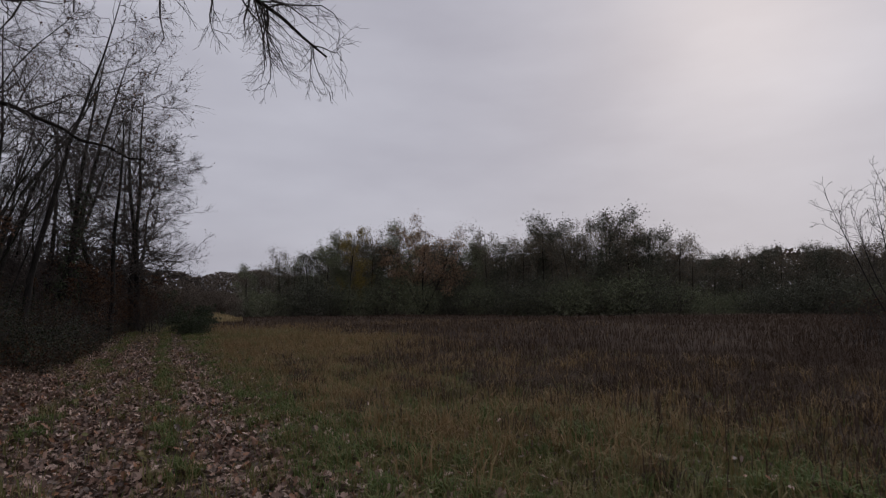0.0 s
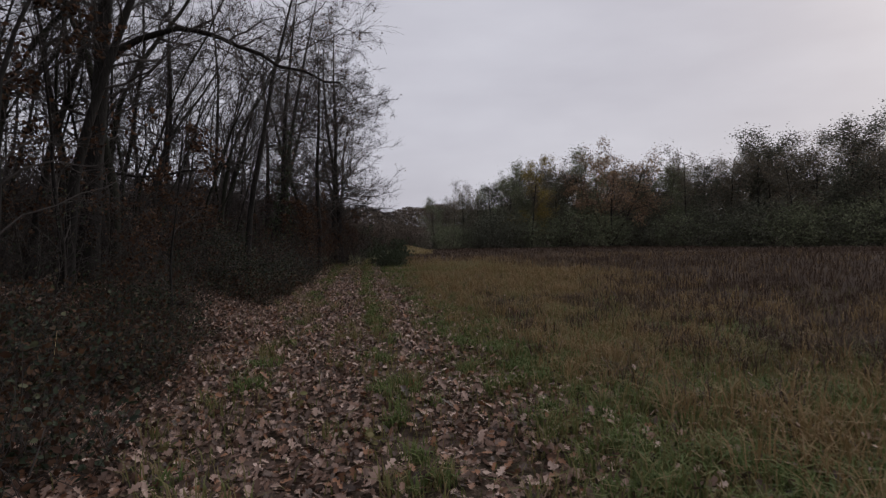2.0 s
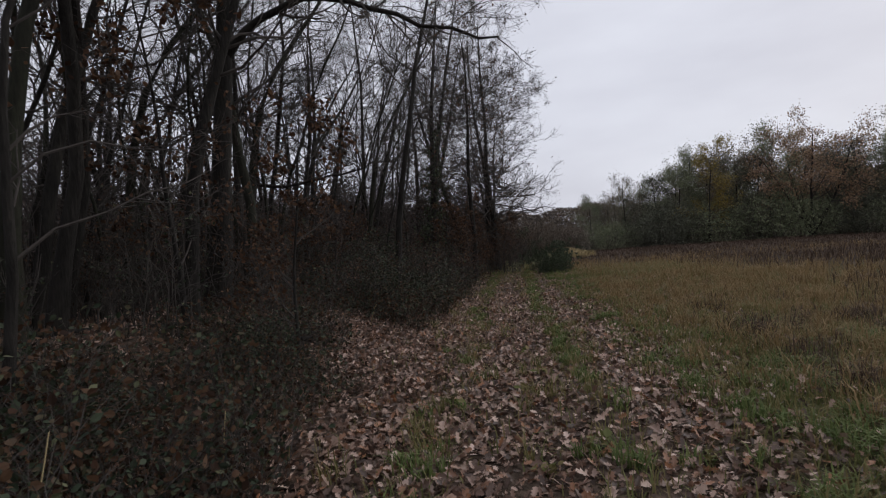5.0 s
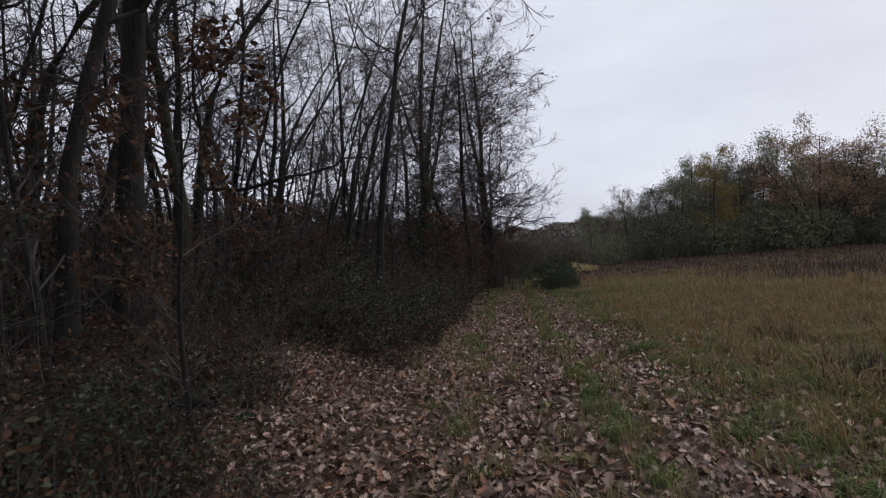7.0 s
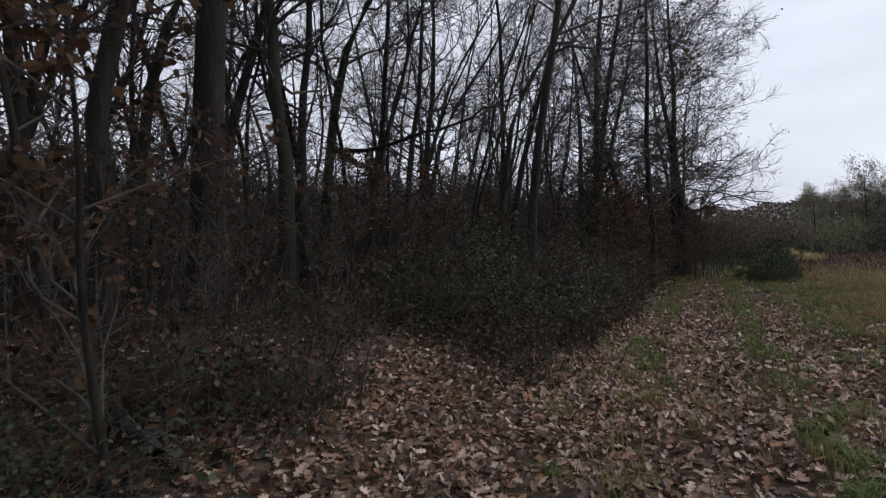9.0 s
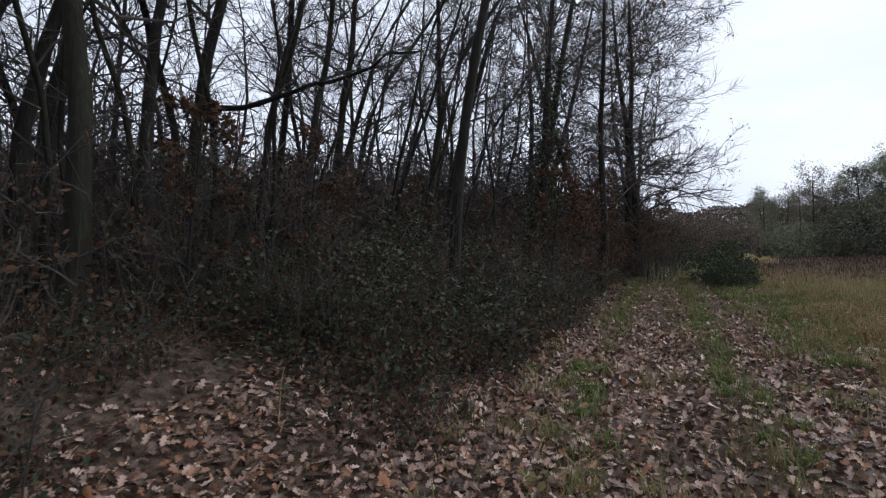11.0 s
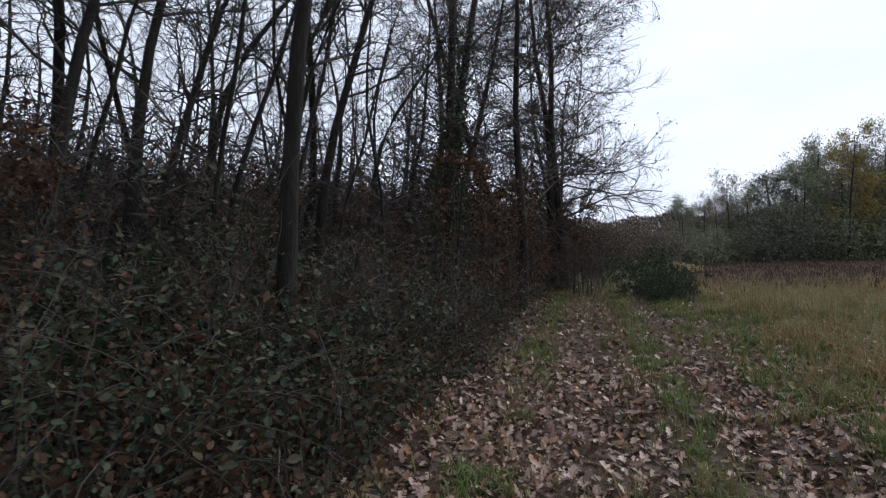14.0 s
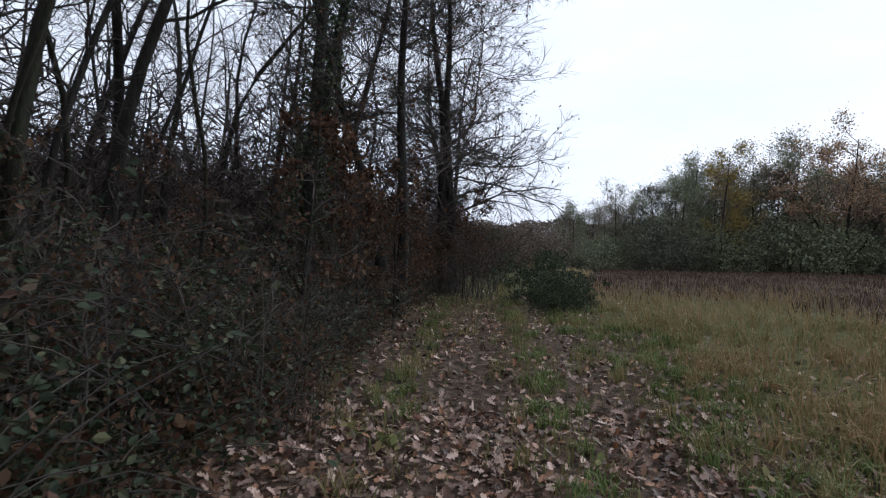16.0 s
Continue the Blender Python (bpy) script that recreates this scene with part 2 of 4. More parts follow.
def blades(build, g, at, height, width, lean=0.35):
    """Bent grass blades."""
    m = len(at)
    az = g.uniform(0, 2 * np.pi, m)
    out = np.stack([np.cos(az), np.sin(az), 0 * az], 1)
    s = np.stack([-np.sin(az), np.cos(az), 0 * az], 1)
    h = (height * g.uniform(0.55, 1.2, m))[:, None]
    w = (width * g.uniform(0.6, 1.3, m))[:, None]
    b = g.uniform(0.1, 1, m)[:, None] * lean
    up = np.array([0, 0, 1.0])
    mid = at + up * h * 0.6 + out * h * b * 0.4
    tip = at + up * h * (1 - 0.35 * b) + out * h * b * 1.3
    V = np.stack([at - s * w, at + s * w, mid + s * w * 0.7, mid - s * w * 0.7, tip], 1)
    base = (np.arange(m) * 5)[:, None]
    build.add(V, base + np.array([[0, 1, 2, 3]]))
    build.f.append(build.f[-1][:, [3, 2, 2]] * 0 + np.stack([base[:, 0] + 3, base[:, 0] + 2, base[:, 0] + 4], 1) + build.n - m * 5)
    return build


def part(name, me, parent, label=""):
    ob = new(name, me)
    ob.parent = parent
    return tagged(ob, label)


def thing(name, label, category, group="", m=None):
    ob = new(name)
    ob.empty_display_size = 0.2
    if m is not None:
        ob.matrix_basis = m
    return tagged(ob, label, category, group)


# ---- ground ----
def path_x(y):
    """The middle of the leaf-covered track."""
    y = np.clip(y, -30, 60)
    return 0.2 + 0.035 * y + 0.0008 * y * np.abs(y)


def smooth(a, b, x):
    t = np.clip((x - a) / (b - a), 0, 1)
    return t * t * (3 - 2 * t)


def ground_z(x, y):
    r = x - path_x(y)
    bank = 0.85 * smooth(-2.2, -6.0, r) + 0.35 * smooth(-6, -25, r)
    bumps = 0.035 * np.sin(x * 1.7 + 0.6 * y) * np.cos(y * 1.1 - x * 0.4) + 0.02 * np.sin(4.1 * x + 1.3) * np.sin(3.3 * y)
    track = -0.05 * np.exp(-((r + 0.55) / 0.3) ** 2) - 0.05 * np.exp(-((r - 0.75) / 0.3) ** 2)
    u = np.maximum(0, np.hypot(x, y - 5) - 24)
    slope = -0.75 * smooth(-4, 24, y) * (1 - 0.9 * smooth(7, 26, r) * smooth(42, 20, y))
    fall = slope - np.minimum(0.022 * u * u / (u + 8), 2.0) * smooth(-6, 4, r)
    gap = 0.35 * smooth(50, 62, y) * np.exp(-((x - 8.4) / 1.6) ** 2)
    return (bank + fall + bumps + track + gap) * smooth(400, 120, np.hypot(x, y))


def litter_at(x, y):
    r = x - path_x(y)
    return np.clip(smooth(2.4, 0.4, r - 0.5 * smooth(11, 17, y) + 0.3 * np.sin(y * 0.9) + 0.25 * np.sin(y * 2.3 + x) + 0.2 * np.sin(5.1 * y - 3 * x)), 0, 1) * np.maximum(smooth(40, 28, y), smooth(-1, -3, r))


def weeds_at(x, y):
    r = x - path_x(y)
    edge = 4.6 + 1.2 * np.sin(y * 0.35) + 2.0 * smooth(5, 12, y) + 2.2 * smooth(12, 24, y)
    return np.maximum(smooth(edge - 2, edge + 2, r), smooth(31, 39, y + 1.5 * np.sin(x * 0.7)) * smooth(1.6, 3.2, r))


def clump_at(x, y, s=0.4):
    return 0.5 + 0.5 * np.sin(x * 2.3 * s + 1.7 * np.sin(y * 1.3 * s)) * np.cos(y * 1.9 * s + np.sin(x * s))


def spaced(lo, hi, fine, far):
    near = np.arange(lo, hi, fine)
    grow_out = far * (np.linspace(0, 1, 22)[1:] ** 2.6)
    return np.concatenate([lo - grow_out[::-1], near, hi + grow_out])


gx, gy = spaced(-14, 16, 0.3, 2500), spaced(-6, 46, 0.3, 2500)
GX, GY = np.meshgrid(gx, gy)
b = Build()
nx, ny = len(gx), len(gy)
ii, jj = np.meshgrid(np.arange(ny - 1), np.arange(nx - 1), indexing="ij")
q = ii * nx + jj
b.add(np.stack([GX, GY, ground_z(GX, GY)], -1), np.stack([q, q + 1, q + nx + 1, q + nx], -1).reshape(-1, 4))
ground_me = b.mesh("ground", GROUND, True)
for key, fn in (("litter", litter_at), ("weeds", weeds_at)):
    at = ground_me.attributes.new(key, "FLOAT", "POINT")
    at.data.foreach_set("value", fn(GX, GY).ravel().astype(np.float32))
ground = tagged(new("ground", ground_me), "meadow and forest floor with leaf-strewn track", "ground", kind="structure")


def drop(x, y, dz=0.0):
    return np.stack([x, y, ground_z(x, y) + dz], -1)


# ---- trees ----
def tree_meshes(name, g, H, r0, lean, n1, n2, n3, limb=0.32, t0=0.35, angle=55, lift=0.05, bark=None, twig=None, bend=0.05, droop=0.0, sides=9, leaf=None, leaf_n=0, leaf_size=0.07, rmin=0.004, twig_n=3, start=None, ivy=0.0, tip=0.12, seg=(7, 5), far=0.0, stem_n=12, splay=0.16, limb_taper=0.65, stout=0.42, crook=1.0):
    """Meshes of one tree as (part name, mesh, label)."""
    bark, twig = bark or BARK, twig or TWIG
    s = np.zeros((1, 3)) if start is None else np.asarray(start, float)
    k = len(s)
    way = np.tile(np.array([lean[0], lean[1], 1.0]), (k, 1)) + (g.normal(0, splay, (k, 3)) * [1, 1, 0] if k > 1 else 0)
    P, R = grow(g, s - [0, 0, 0.15], way, np.full(k, H) * g.uniform(0.85, 1.05, k), np.full(k, r0), stem_n, bend, 0.03, tip)
    R[:, 0] *= 1.45
    R[:, 1] *= 1.08
    out = []
    tb = Build()
    tubes(tb, P, R, sides)
    out.append(("trunk", tb.mesh(name + "_trunk", bark, True), ""))
    a1 = fork(g, P, R, np.full(k, H), n1, t0, 0.99, angle, limb, stout, limb_taper, rmin * 2.5)
    P1, R1 = grow(g, a1[0], a1[1], a1[2], a1[3], seg[0], 0.22 * crook, lift - droop, 0.25)
    cb = Build()
    tubes(cb, P1, R1, 5 if seg[0] > 4 else 3)
    a2 = fork(g, P1, R1, a1[2], n2, 0.2, 1.0, 42, 0.5, 0.6, 0.45, rmin * 1.5)
    P2, R2 = grow(g, a2[0], a2[1], a2[2], a2[3], seg[1], 0.27 * crook, 0.04 - droop, 0.4)
    tubes(cb, P2, R2, 4 if seg[1] > 4 else 3)
    a3 = fork(g, P2, R2, a2[2], n3, 0.15, 1.0, 40, 0.55, 0.6, 0.4, rmin)
    P3, R3 = grow(g, a3[0], a3[1], a3[2], np.maximum(a3[3] * 0.8, rmin), twig_n, 0.22, 0.02 - droop * 0.6, 0.45)
    tubes(cb, P3, R3, 3)
    out.append(("crown", cb.mesh(name + "_crown", twig), "bare branches and fine twigs"))
    if leaf_n and far:
        tips = np.concatenate([P3.reshape(-1, 3), P2.reshape(-1, 3)])
        pick = tips[g.integers(0, len(tips), leaf_n)] + g.normal(0, far, (leaf_n, 3))
        pick[:, 2] = np.maximum(pick[:, 2], 0.1)
        out.append(("foliage", cards(Build(), g, pick, leaf_size).mesh(name + "_foliage", leaf), ""))
    elif leaf_n:
        tips = P3.reshape(-1, 3)
        pick = tips[g.integers(0, len(tips), leaf_n)] + g.normal(0, 0.04, (leaf_n, 3))
        vb = Build()
        leaves(vb, g, pick, leaf_size)
        out.append(("foliage", vb.mesh(name + "_foliage", leaf), "sparse clinging autumn leaves"))
    if ivy:
        m = int(ivy)
        t = 0.5 * g.uniform(0, 1, m) ** 1.5
        x = t * 11
        i = x.astype(int)
        w = g.integers(0, k, m)
        c = P[w, i] + (P[w, i + 1] - P[w, i]) * (x - i)[:, None]
        az = g.uniform(0, 2 * np.pi, m)
        rad = (R[w, i] + 0.04 + np.abs(g.normal(0, 0.12, m)) * (1 + 4.5 * np.clip(0.42 - t, 0, 1)))[:, None]
        vb = Build()
        leaves(vb, g, c + rad * np.stack([np.cos(az), np.sin(az), 0 * az], 1), 0.09)
        out.append(("ivy", vb.mesh(name + "_ivy", IVY), "dark green ivy on the trunk"))
    return out


def plant(kind, label, category, group, meshes, x, y, turn=0.0, scale=1.0, sink=0.0):
    """One tree, shrub or tuft on the ground."""
    z = float(ground_z(np.array(x), np.array(y))) - sink
    ob = thing(kind, label, category, group, pose(x, y, z, 0, 0, turn) @ Matrix.Diagonal((scale, scale, scale, 1)))
    for name, me, lab in meshes:
        piece = part(name, me, ob, lab)
        if name in ("crown", "bramble_cane", "branchwork", "foliage", "ivy", "branch_tangle"):
            tagged(piece, kind="stuff")
    return ob


g = np.random.default_rng(21)
NEAR = [tree_meshes("forest_tree", np.random.default_rng(30 + i), H, 0.118, (ln, 0.02), 22, 7, 9, 0.25, t0, 54, 0.05, bark=(BARK, BARK_GREEN)[i % 2], bend=0.1, seg=(7, 5), twig_n=2, rmin=0.0036, stout=0.36, crook=1.4)
        for i, (H, ln, t0) in enumerate([(15, 0.12, 0.24), (14, 0.03, 0.28), (16, 0.18, 0.27), (13, 0.08, 0.22), (15, -0.02, 0.3)])]
FAR = [tree_meshes("thin_tree", np.random.default_rng(50 + i), H, 0.11, (ln, 0.0), 16, 5, 4, 0.26, 0.12, 54, 0.06, bend=0.1, sides=6, twig_n=2, rmin=0.007, seg=(5, 3), stem_n=10, crook=1.4)
       for i, (H, ln) in enumerate([(13, 0.08), (12, 0.0), (14, 0.14), (11, 0.06), (13, -0.05)])]

TRUNKS = [(-7.2, 17.8, .17), (-7.5, 16.6, .16), (-7.4, 14.6, .18), (-10.9, 18.2, .12), (-10.9, 21.1, .12), (-6.8, 13.3, .16), (-7.0, 27.0, .14), (-8.9, 27.2, .09),
          (-5.0, 16.9, .21), (-5.7, 18.5, .15), (-4.9, 14.1, .16), (-6.2, 19.8, .19), (-7.3, 23.1, .13), (-8.6, 26.6, .07), (-7.6, 28.6, .13), (-7.2, 30.2, .13), (-4.8, 31.8, .10), (-11.2, 20.8, .14)]
TRUNKS += [(-10.9, 24.1, .10), (-5.2, 22.7, .14), (-6.9, 25.4, .11), (-3.8, 24.2, .11), (-5.1, 27.6, .13), (-5.1, 29.8, .09), (-2.0, 31.6, .12), (-4.2, 26.4, .16), (-5.4, 11.3, .17),
           (-5.9, 12.5, .15), (-7.0, 11.7, .16), (-5.1, 21.3, .10), (-6.4, 9.6, .15), (-7.8, 8.0, .16), (-6.0, 6.0, .17), (-7.0, 4.0, .17), (-8.4, 12.6, .14), (-8.8, 15.6, .13), (-9.2, 19.6, .12), (-8.3, 21.6, .12)]
limbed = None
for i, (x, y, r) in enumerate(TRUNKS):
    v = NEAR[i % 5]
    ob = plant("forest_tree", "tall bare woodland tree with dark furrowed bark", "tree", "forest trees", v, x, y, g.uniform(-25, 25), 0.72 + 0.35 * (r - 0.07) / 0.15)
    if (x, y) == (-6.2, 19.8):
        limbed = tagged(ob, "bare woodland tree with long dead side limb")

# slender poles between the larger trunks
POLE = [tree_meshes("pole_tree", np.random.default_rng(330 + i), H, 0.055, (ln, 0.0), 18, 6, 6, 0.2, 0.18, 50, 0.06, bark=(BARK, BARK_GREEN)[i % 2], bend=0.12, sides=6, seg=(6, 4), twig_n=2, rmin=0.0038, stout=0.4, crook=1.5)
        for i, (H, ln) in enumerate([(11, 0.08), (12, 0.0), (10, 0.15), (11, -0.06)])]
for i in range(34):
    y = 8 + 19 * ((i * 0.618) % 1)
    x = float(path_x(y)) - 4.2 - 6.5 * ((i * 0.381 + 0.2 * g.uniform()) % 1)
    plant("pole_tree", "slender crooked bare young tree in the wood", "tree", "pole trees", POLE[i % 4], x, y, g.uniform(-40, 40), g.uniform(0.75, 1.1))

# the deep wood
spots = []
while len(spots) < 150:
    x, y = g.uniform(-42, -8), g.uniform(2, 62)
    if x > -11 and y < 32:
        continue
    if all((x - a) ** 2 + (y - c) ** 2 > 3.2 for a, c in spots):
        spots.append((x, y))
for i, (x, y) in enumerate(spots):
    plant("thin_tree", "slender bare tree deep in the wood", "tree", "deep wood trees", FAR[i % 5], x, y, g.uniform(-60, 60), g.uniform(0.75, 1.15))
for i in range(14):
    y = 33 + i * 2.0
    x = -6.5 + 0.06 * (y - 33) + g.uniform(-4.5, 3.5)
    plant("thin_tree", "slender bare tree at the wood's edge", "tree", "wood edge trees", FAR[i % 5], x, y, g.uniform(-60, 60), g.uniform(0.7, 1.0))

# the leaning oak with an arching limb, and the tree whose limb hangs over the track
def side_limb(name, tree, line, r0, seed, count, length, fall, label):
    """A long limb along a line in the tree's own space, with hanging twigs."""
    g = np.random.default_rng(seed)
    line = np.asarray(line, float)
    t = np.linspace(0, len(line) - 1, 14)
    L = np.stack([np.interp(t, np.arange(len(line)), line[:, k]) for k in range(3)], 1)
    L[1:-1] = (L[:-2] + 2 * L[1:-1] + L[2:]) / 4
    L += g.normal(0, 0.05, L.shape) * np.linspace(0, 1, 14)[:, None]
    R = r0 * np.linspace(1, 0.22, 14)[None]
    P = L[None]
    part(name, tubes(Build(), P, R, 7).mesh(name, BARK, True), tree, label)
    b = Build()
    a2 = fork(g, P, R, np.array([length]), count, 0.22, 1.0, 52, 1.0, 0.5, 0.3, 0.007)
    P2, R2 = grow(g, a2[0], a2[1], a2[2], a2[3], 7, 0.2, -fall, 0.3)
    tubes(b, P2, R2, 4)
    a3 = fork(g, P2, R2, a2[2], 9, 0.15, 1.0, 42, 0.5, 0.6, 0.4, 0.004)
    P3, R3 = grow(g, a3[0], a3[1], a3[2], np.maximum(a3[3] * 0.7, 0.004), 5, 0.18, -fall * 0.7, 0.4)
    tubes(b, P3, R3, 3)
    a4 = fork(g, P3, R3, a3[2], 4, 0.2, 1.0, 38, 0.5, 0.7, 0.4, 0.003)
    P4, R4 = grow(g, a4[0], a4[1], a4[2], np.maximum(a4[3] * 0.7, 0.003), 3, 0.15, -fall * 0.5, 0.5)
    tubes(b, P4, R4, 3)
    tagged(part("branch_tangle", b.mesh(name + "_twigs", TWIG), tree, "fine hanging twigs"), kind="stuff")


side_limb("dead_limb", limbed, [(0.3, 0, 2.9), (1.2, -0.3, 2.75), (2.2, -0.6, 2.9), (3.2, -0.8, 3.05), (3.9, -1.0, 3.2)], 0.05, 44, 12, 0.7, -0.05, "long level dead limb")
oak = tree_meshes("arching_oak", np.random.default_rng(5), 14.5, 0.21, (0.13, 0.0), 18, 9, 7, 0.27, 0.42, 55, 0.06, bark=BARK, bend=0.025)
oak_ob = plant("arching_oak", "leaning bare oak with an arching side limb", "tree", "", oak, -5.1, 15.5)
side_limb("arching_limb", oak_ob, [(0.55, 0, 4.6), (1.1, -0.1, 5.2), (2.2, -0.2, 5.55), (3.3, -0.3, 5.2), (4.4, -0.3, 4.6), (5.6, -0.3, 4.5)], 0.085, 8, 16, 1.5, 0.0, "long limb arching sideways")
over = tree_meshes("overhanging_oak", np.random.default_rng(15), 13, 0.2, (0.08, 0.0), 16, 8, 6, 0.26, 0.45, 50, 0.06, bark=BARK, bend=0.03)
over_ob = plant("overhanging_oak", "bare oak with a limb hanging over track", "tree", "", over, -4.2, 7.6)
side_limb("overhanging_limb", over_ob, [(0.3, 0, 4.4), (1.6, 0.2, 5.6), (3.2, 0.5, 6.0), (4.8, 0.8, 6.0), (6.0, 0.9, 5.6), (7.1, 1.0, 5.0)], 0.08, 18, 42, 1.7, 0.07, "long limb reaching over the track")

# double trunk with ivy, and the broad tree that ends the wood's edge
twin = tree_meshes("twin_oak", np.random.default_rng(6), 15, 0.16, (0.04, 0), 16, 7, 5, 0.24, 0.42, 50, 0.06, bend=0.03, start=[(-0.35, 0, 0), (0.35, 0.1, 0)], ivy=4200, stout=0.3)
plant("twin_oak", "twin-trunked bare oak clad in dark ivy", "tree", "", twin, -2.2, 28.5)
edge = tree_meshes("edge_tree", np.random.default_rng(29), 13.5, 0.16, (0.03, -0.02), 50, 9, 15, 0.25, 0.15, 66, 0.04, limb_taper=0.05, bend=0.05, droop=0.035, leaf=RUSSET, leaf_n=3000, leaf_size=0.075, rmin=0.0055, seg=(8, 5), twig_n=2,
                   start=[(0, 0, 0), (0.3, 0.1, 0)], splay=0.14, stout=0.28, crook=1.25)
plant("edge_tree", "broad bare tree with drooping twiggy crown", "tree", "", edge, 0.7, 36.2, 0, 1.08)
edge2 = tree_meshes("edge_tree", np.random.default_rng(10), 13.0, 0.15, (0.12, 0.0), 30, 8, 9, 0.25, 0.2, 66, 0.05, bend=0.06, droop=0.025, leaf=RUSSET, leaf_n=2200, leaf_size=0.075, rmin=0.0045, seg=(7, 4), twig_n=2, start=[(0, 0, 0), (0.2, 0.1, 0)], splay=0.18, stout=0.3, limb_taper=0.2, crook=1.3)
plant("edge_tree", "bare twiggy tree with drooping branches", "tree", "", edge2, -0.5, 30.4, -40, 0.85)
plant("edge_tree", "bare twiggy tree with few russet leaves", "tree", "", edge2, -2.8, 34.6, 130, 0.95)
plant("edge_tree", "bare twiggy tree behind the wood's last tree", "tree", "", edge2, 1.2, 41.0, 200, 0.85)
broad = tree_meshes("broad_oak", np.random.default_rng(61), 14.0, 0.11, (0.07, 0.0), 24, 9, 13, 0.3, 0.36, 62, 0.04, limb_taper=0.35, bend=0.06, rmin=0.004, seg=(8, 5), twig_n=2, leaf=RUSSET, leaf_n=900, leaf_size=0.08, stout=0.4, crook=1.3)
plant("broad_oak", "bare oak with crooked boughs over the track", "tree", "", broad, -2.6, 21.8, 0, 1.0)

# ---- undergrowth ----
SAPLING = [tree_meshes("russet_sapling", np.random.default_rng(70 + i), H, 0.04, (0.1, 0), 18, 6, 4, 0.34, 0.12, 62, 0.05, sides=5, seg=(5, 3), leaf=RUSSET, leaf_n=1350, leaf_size=0.08, rmin=0.004, twig_n=2) for i, H in enumerate((5.0, 3.6, 4.2))]
for i, (x, y, s) in enumerate([(-2.6, 12.4, 0.75), (-4.4, 20.6, 0.55), (-3.8, 19.2, 0.6), (-4.6, 13.5, 1.2), (-1.5, 26.6, 1.0), (-1.7, 31.0, 1.1), (-0.9, 35.5, 1.0), (-4.5, 17.8, 0.75), (-4.0, 23.8, 0.55), (-2.4, 24.5, 0.5), (-0.2, 30.0, 0.8), (0.8, 41.0, 0.9), (-5.2, 9.5, 1.1), (-0.5, 33.4, 0.8), (0.3, 35.4, 0.75), (0.75, 36.1, 0.6), (0.2, 34.4, 0.55), (0.95, 36.6, 0.5), (-0.9, 31.6, 0.9), (-0.8, 27.6, 0.85), (-0.3, 28.8, 0.75), (1.3, 35.2, 0.7), (1.7, 36.4, 0.65), (1.5, 38.2, 0.8), (2.0, 40.0, 0.8)]):
    plant("russet_sapling", "young tree holding russet-brown dead leaves", "sapling", "russet saplings", SAPLING[i % 3], x, y, g.uniform(0, 360), s)

SHRUB = [tree_meshes("bare_shrub", np.random.default_rng(80 + i), 2.6, 0.012, (0.05, 0), 6, 3, 2, 0.36, 0.15, 50, 0.03, bark=TWIG, sides=3, stem_n=6, bend=0.12, leaf=(RUSSET, RUSSET, BRAMBLE)[i], leaf_n=260, leaf_size=0.06, rmin=0.0035, twig_n=2,
                     seg=(4, 3), start=[(0.6 * math.cos(a) * q, 0.6 * math.sin(a) * q, 0) for a, q in zip(np.linspace(0, 19, 9), np.linspace(0.2, 1, 9))]) for i in range(3)]
for i in range(95):
    y = g.uniform(6, 50)
    off = g.uniform(3.4, 9.0) if i % 2 else g.uniform(8, 22)
    x = path_x(y) - off
    if 14.8 < y < 16.8 and x > -4.0:
        continue
    plant("bare_shrub", "leafless twiggy brown undergrowth shrub", "shrub", "undergrowth shrubs", SHRUB[i % 3], x, y, g.uniform(0, 360), g.uniform(0.45, 0.85) if off < 8 else g.uniform(0.7, 1.1))
for i in range(26):
    y = 22 + i * 1.0
    plant("bare_shrub", "dense twiggy shrub at the wood's edge", "shrub", "edge shrubs", SHRUB[i % 3], path_x(y) - g.uniform(1.9, 3.6), y, g.uniform(0, 360), g.uniform(0.45, 0.95))


for i, (x, y, k) in enumerate([(1.5, 34.4, 0.9), (2.0, 35.6, 0.95), (2.3, 37.2, 1.0), (2.7, 39.2, 1.0), (3.1, 41.5, 1.05), (1.2, 33.2, 0.7), (2.8, 44.0, 1.1)]):
    plant("bare_shrub", "russet twiggy shrub under the last tree", "shrub", "edge shrubs", SHRUB[i % 2], x, y, 50 * i, k)
for i in range(34):
    y = g.uniform(9, 27)
    plant("bare_shrub", "leafless twiggy brown undergrowth shrub", "shrub", "undergrowth shrubs", SHRUB[i % 3], path_x(y) - g.uniform(5.2, 9.5), y, g.uniform(0, 360), g.uniform(0.6, 1.0))
ub = Build()
n = 19000
x, y = g.uniform(-46, -4.5, n), g.uniform(3, 66, n)
up = np.stack([g.normal(0.05, 0.28, n), g.normal(0, 0.28, n), np.ones(n)], 1)
P, R = grow(g, drop(x, y), up, g.uniform(1.0, 4.6, n) * smooth(-4, -9, x), np.full(n, 0.012), 3, 0.25, 0.0, 0.4)
tubes(ub, P, R, 3)
tagged(new("deep_undergrowth", ub.mesh("deep_undergrowth", TWIG)), "thin brown stems crowding the wood's floor", "undergrowth", kind="stuff")
ub = Build()
n = 110000
x, y = g.uniform(-50, -9, n), g.uniform(-2, 68, n)
h = g.uniform(0, 1, n) ** 1.25 * (3.2 + (5.0 - 1.6 * smooth(14, 30, y)) * smooth(-12, -30, x)) * (0.6 + 0.6 * clump_at(x, y))
cards(ub, g, drop(x, y) + h[:, None] * [0, 0, 1], 0.8, 0.045)
n = 14000
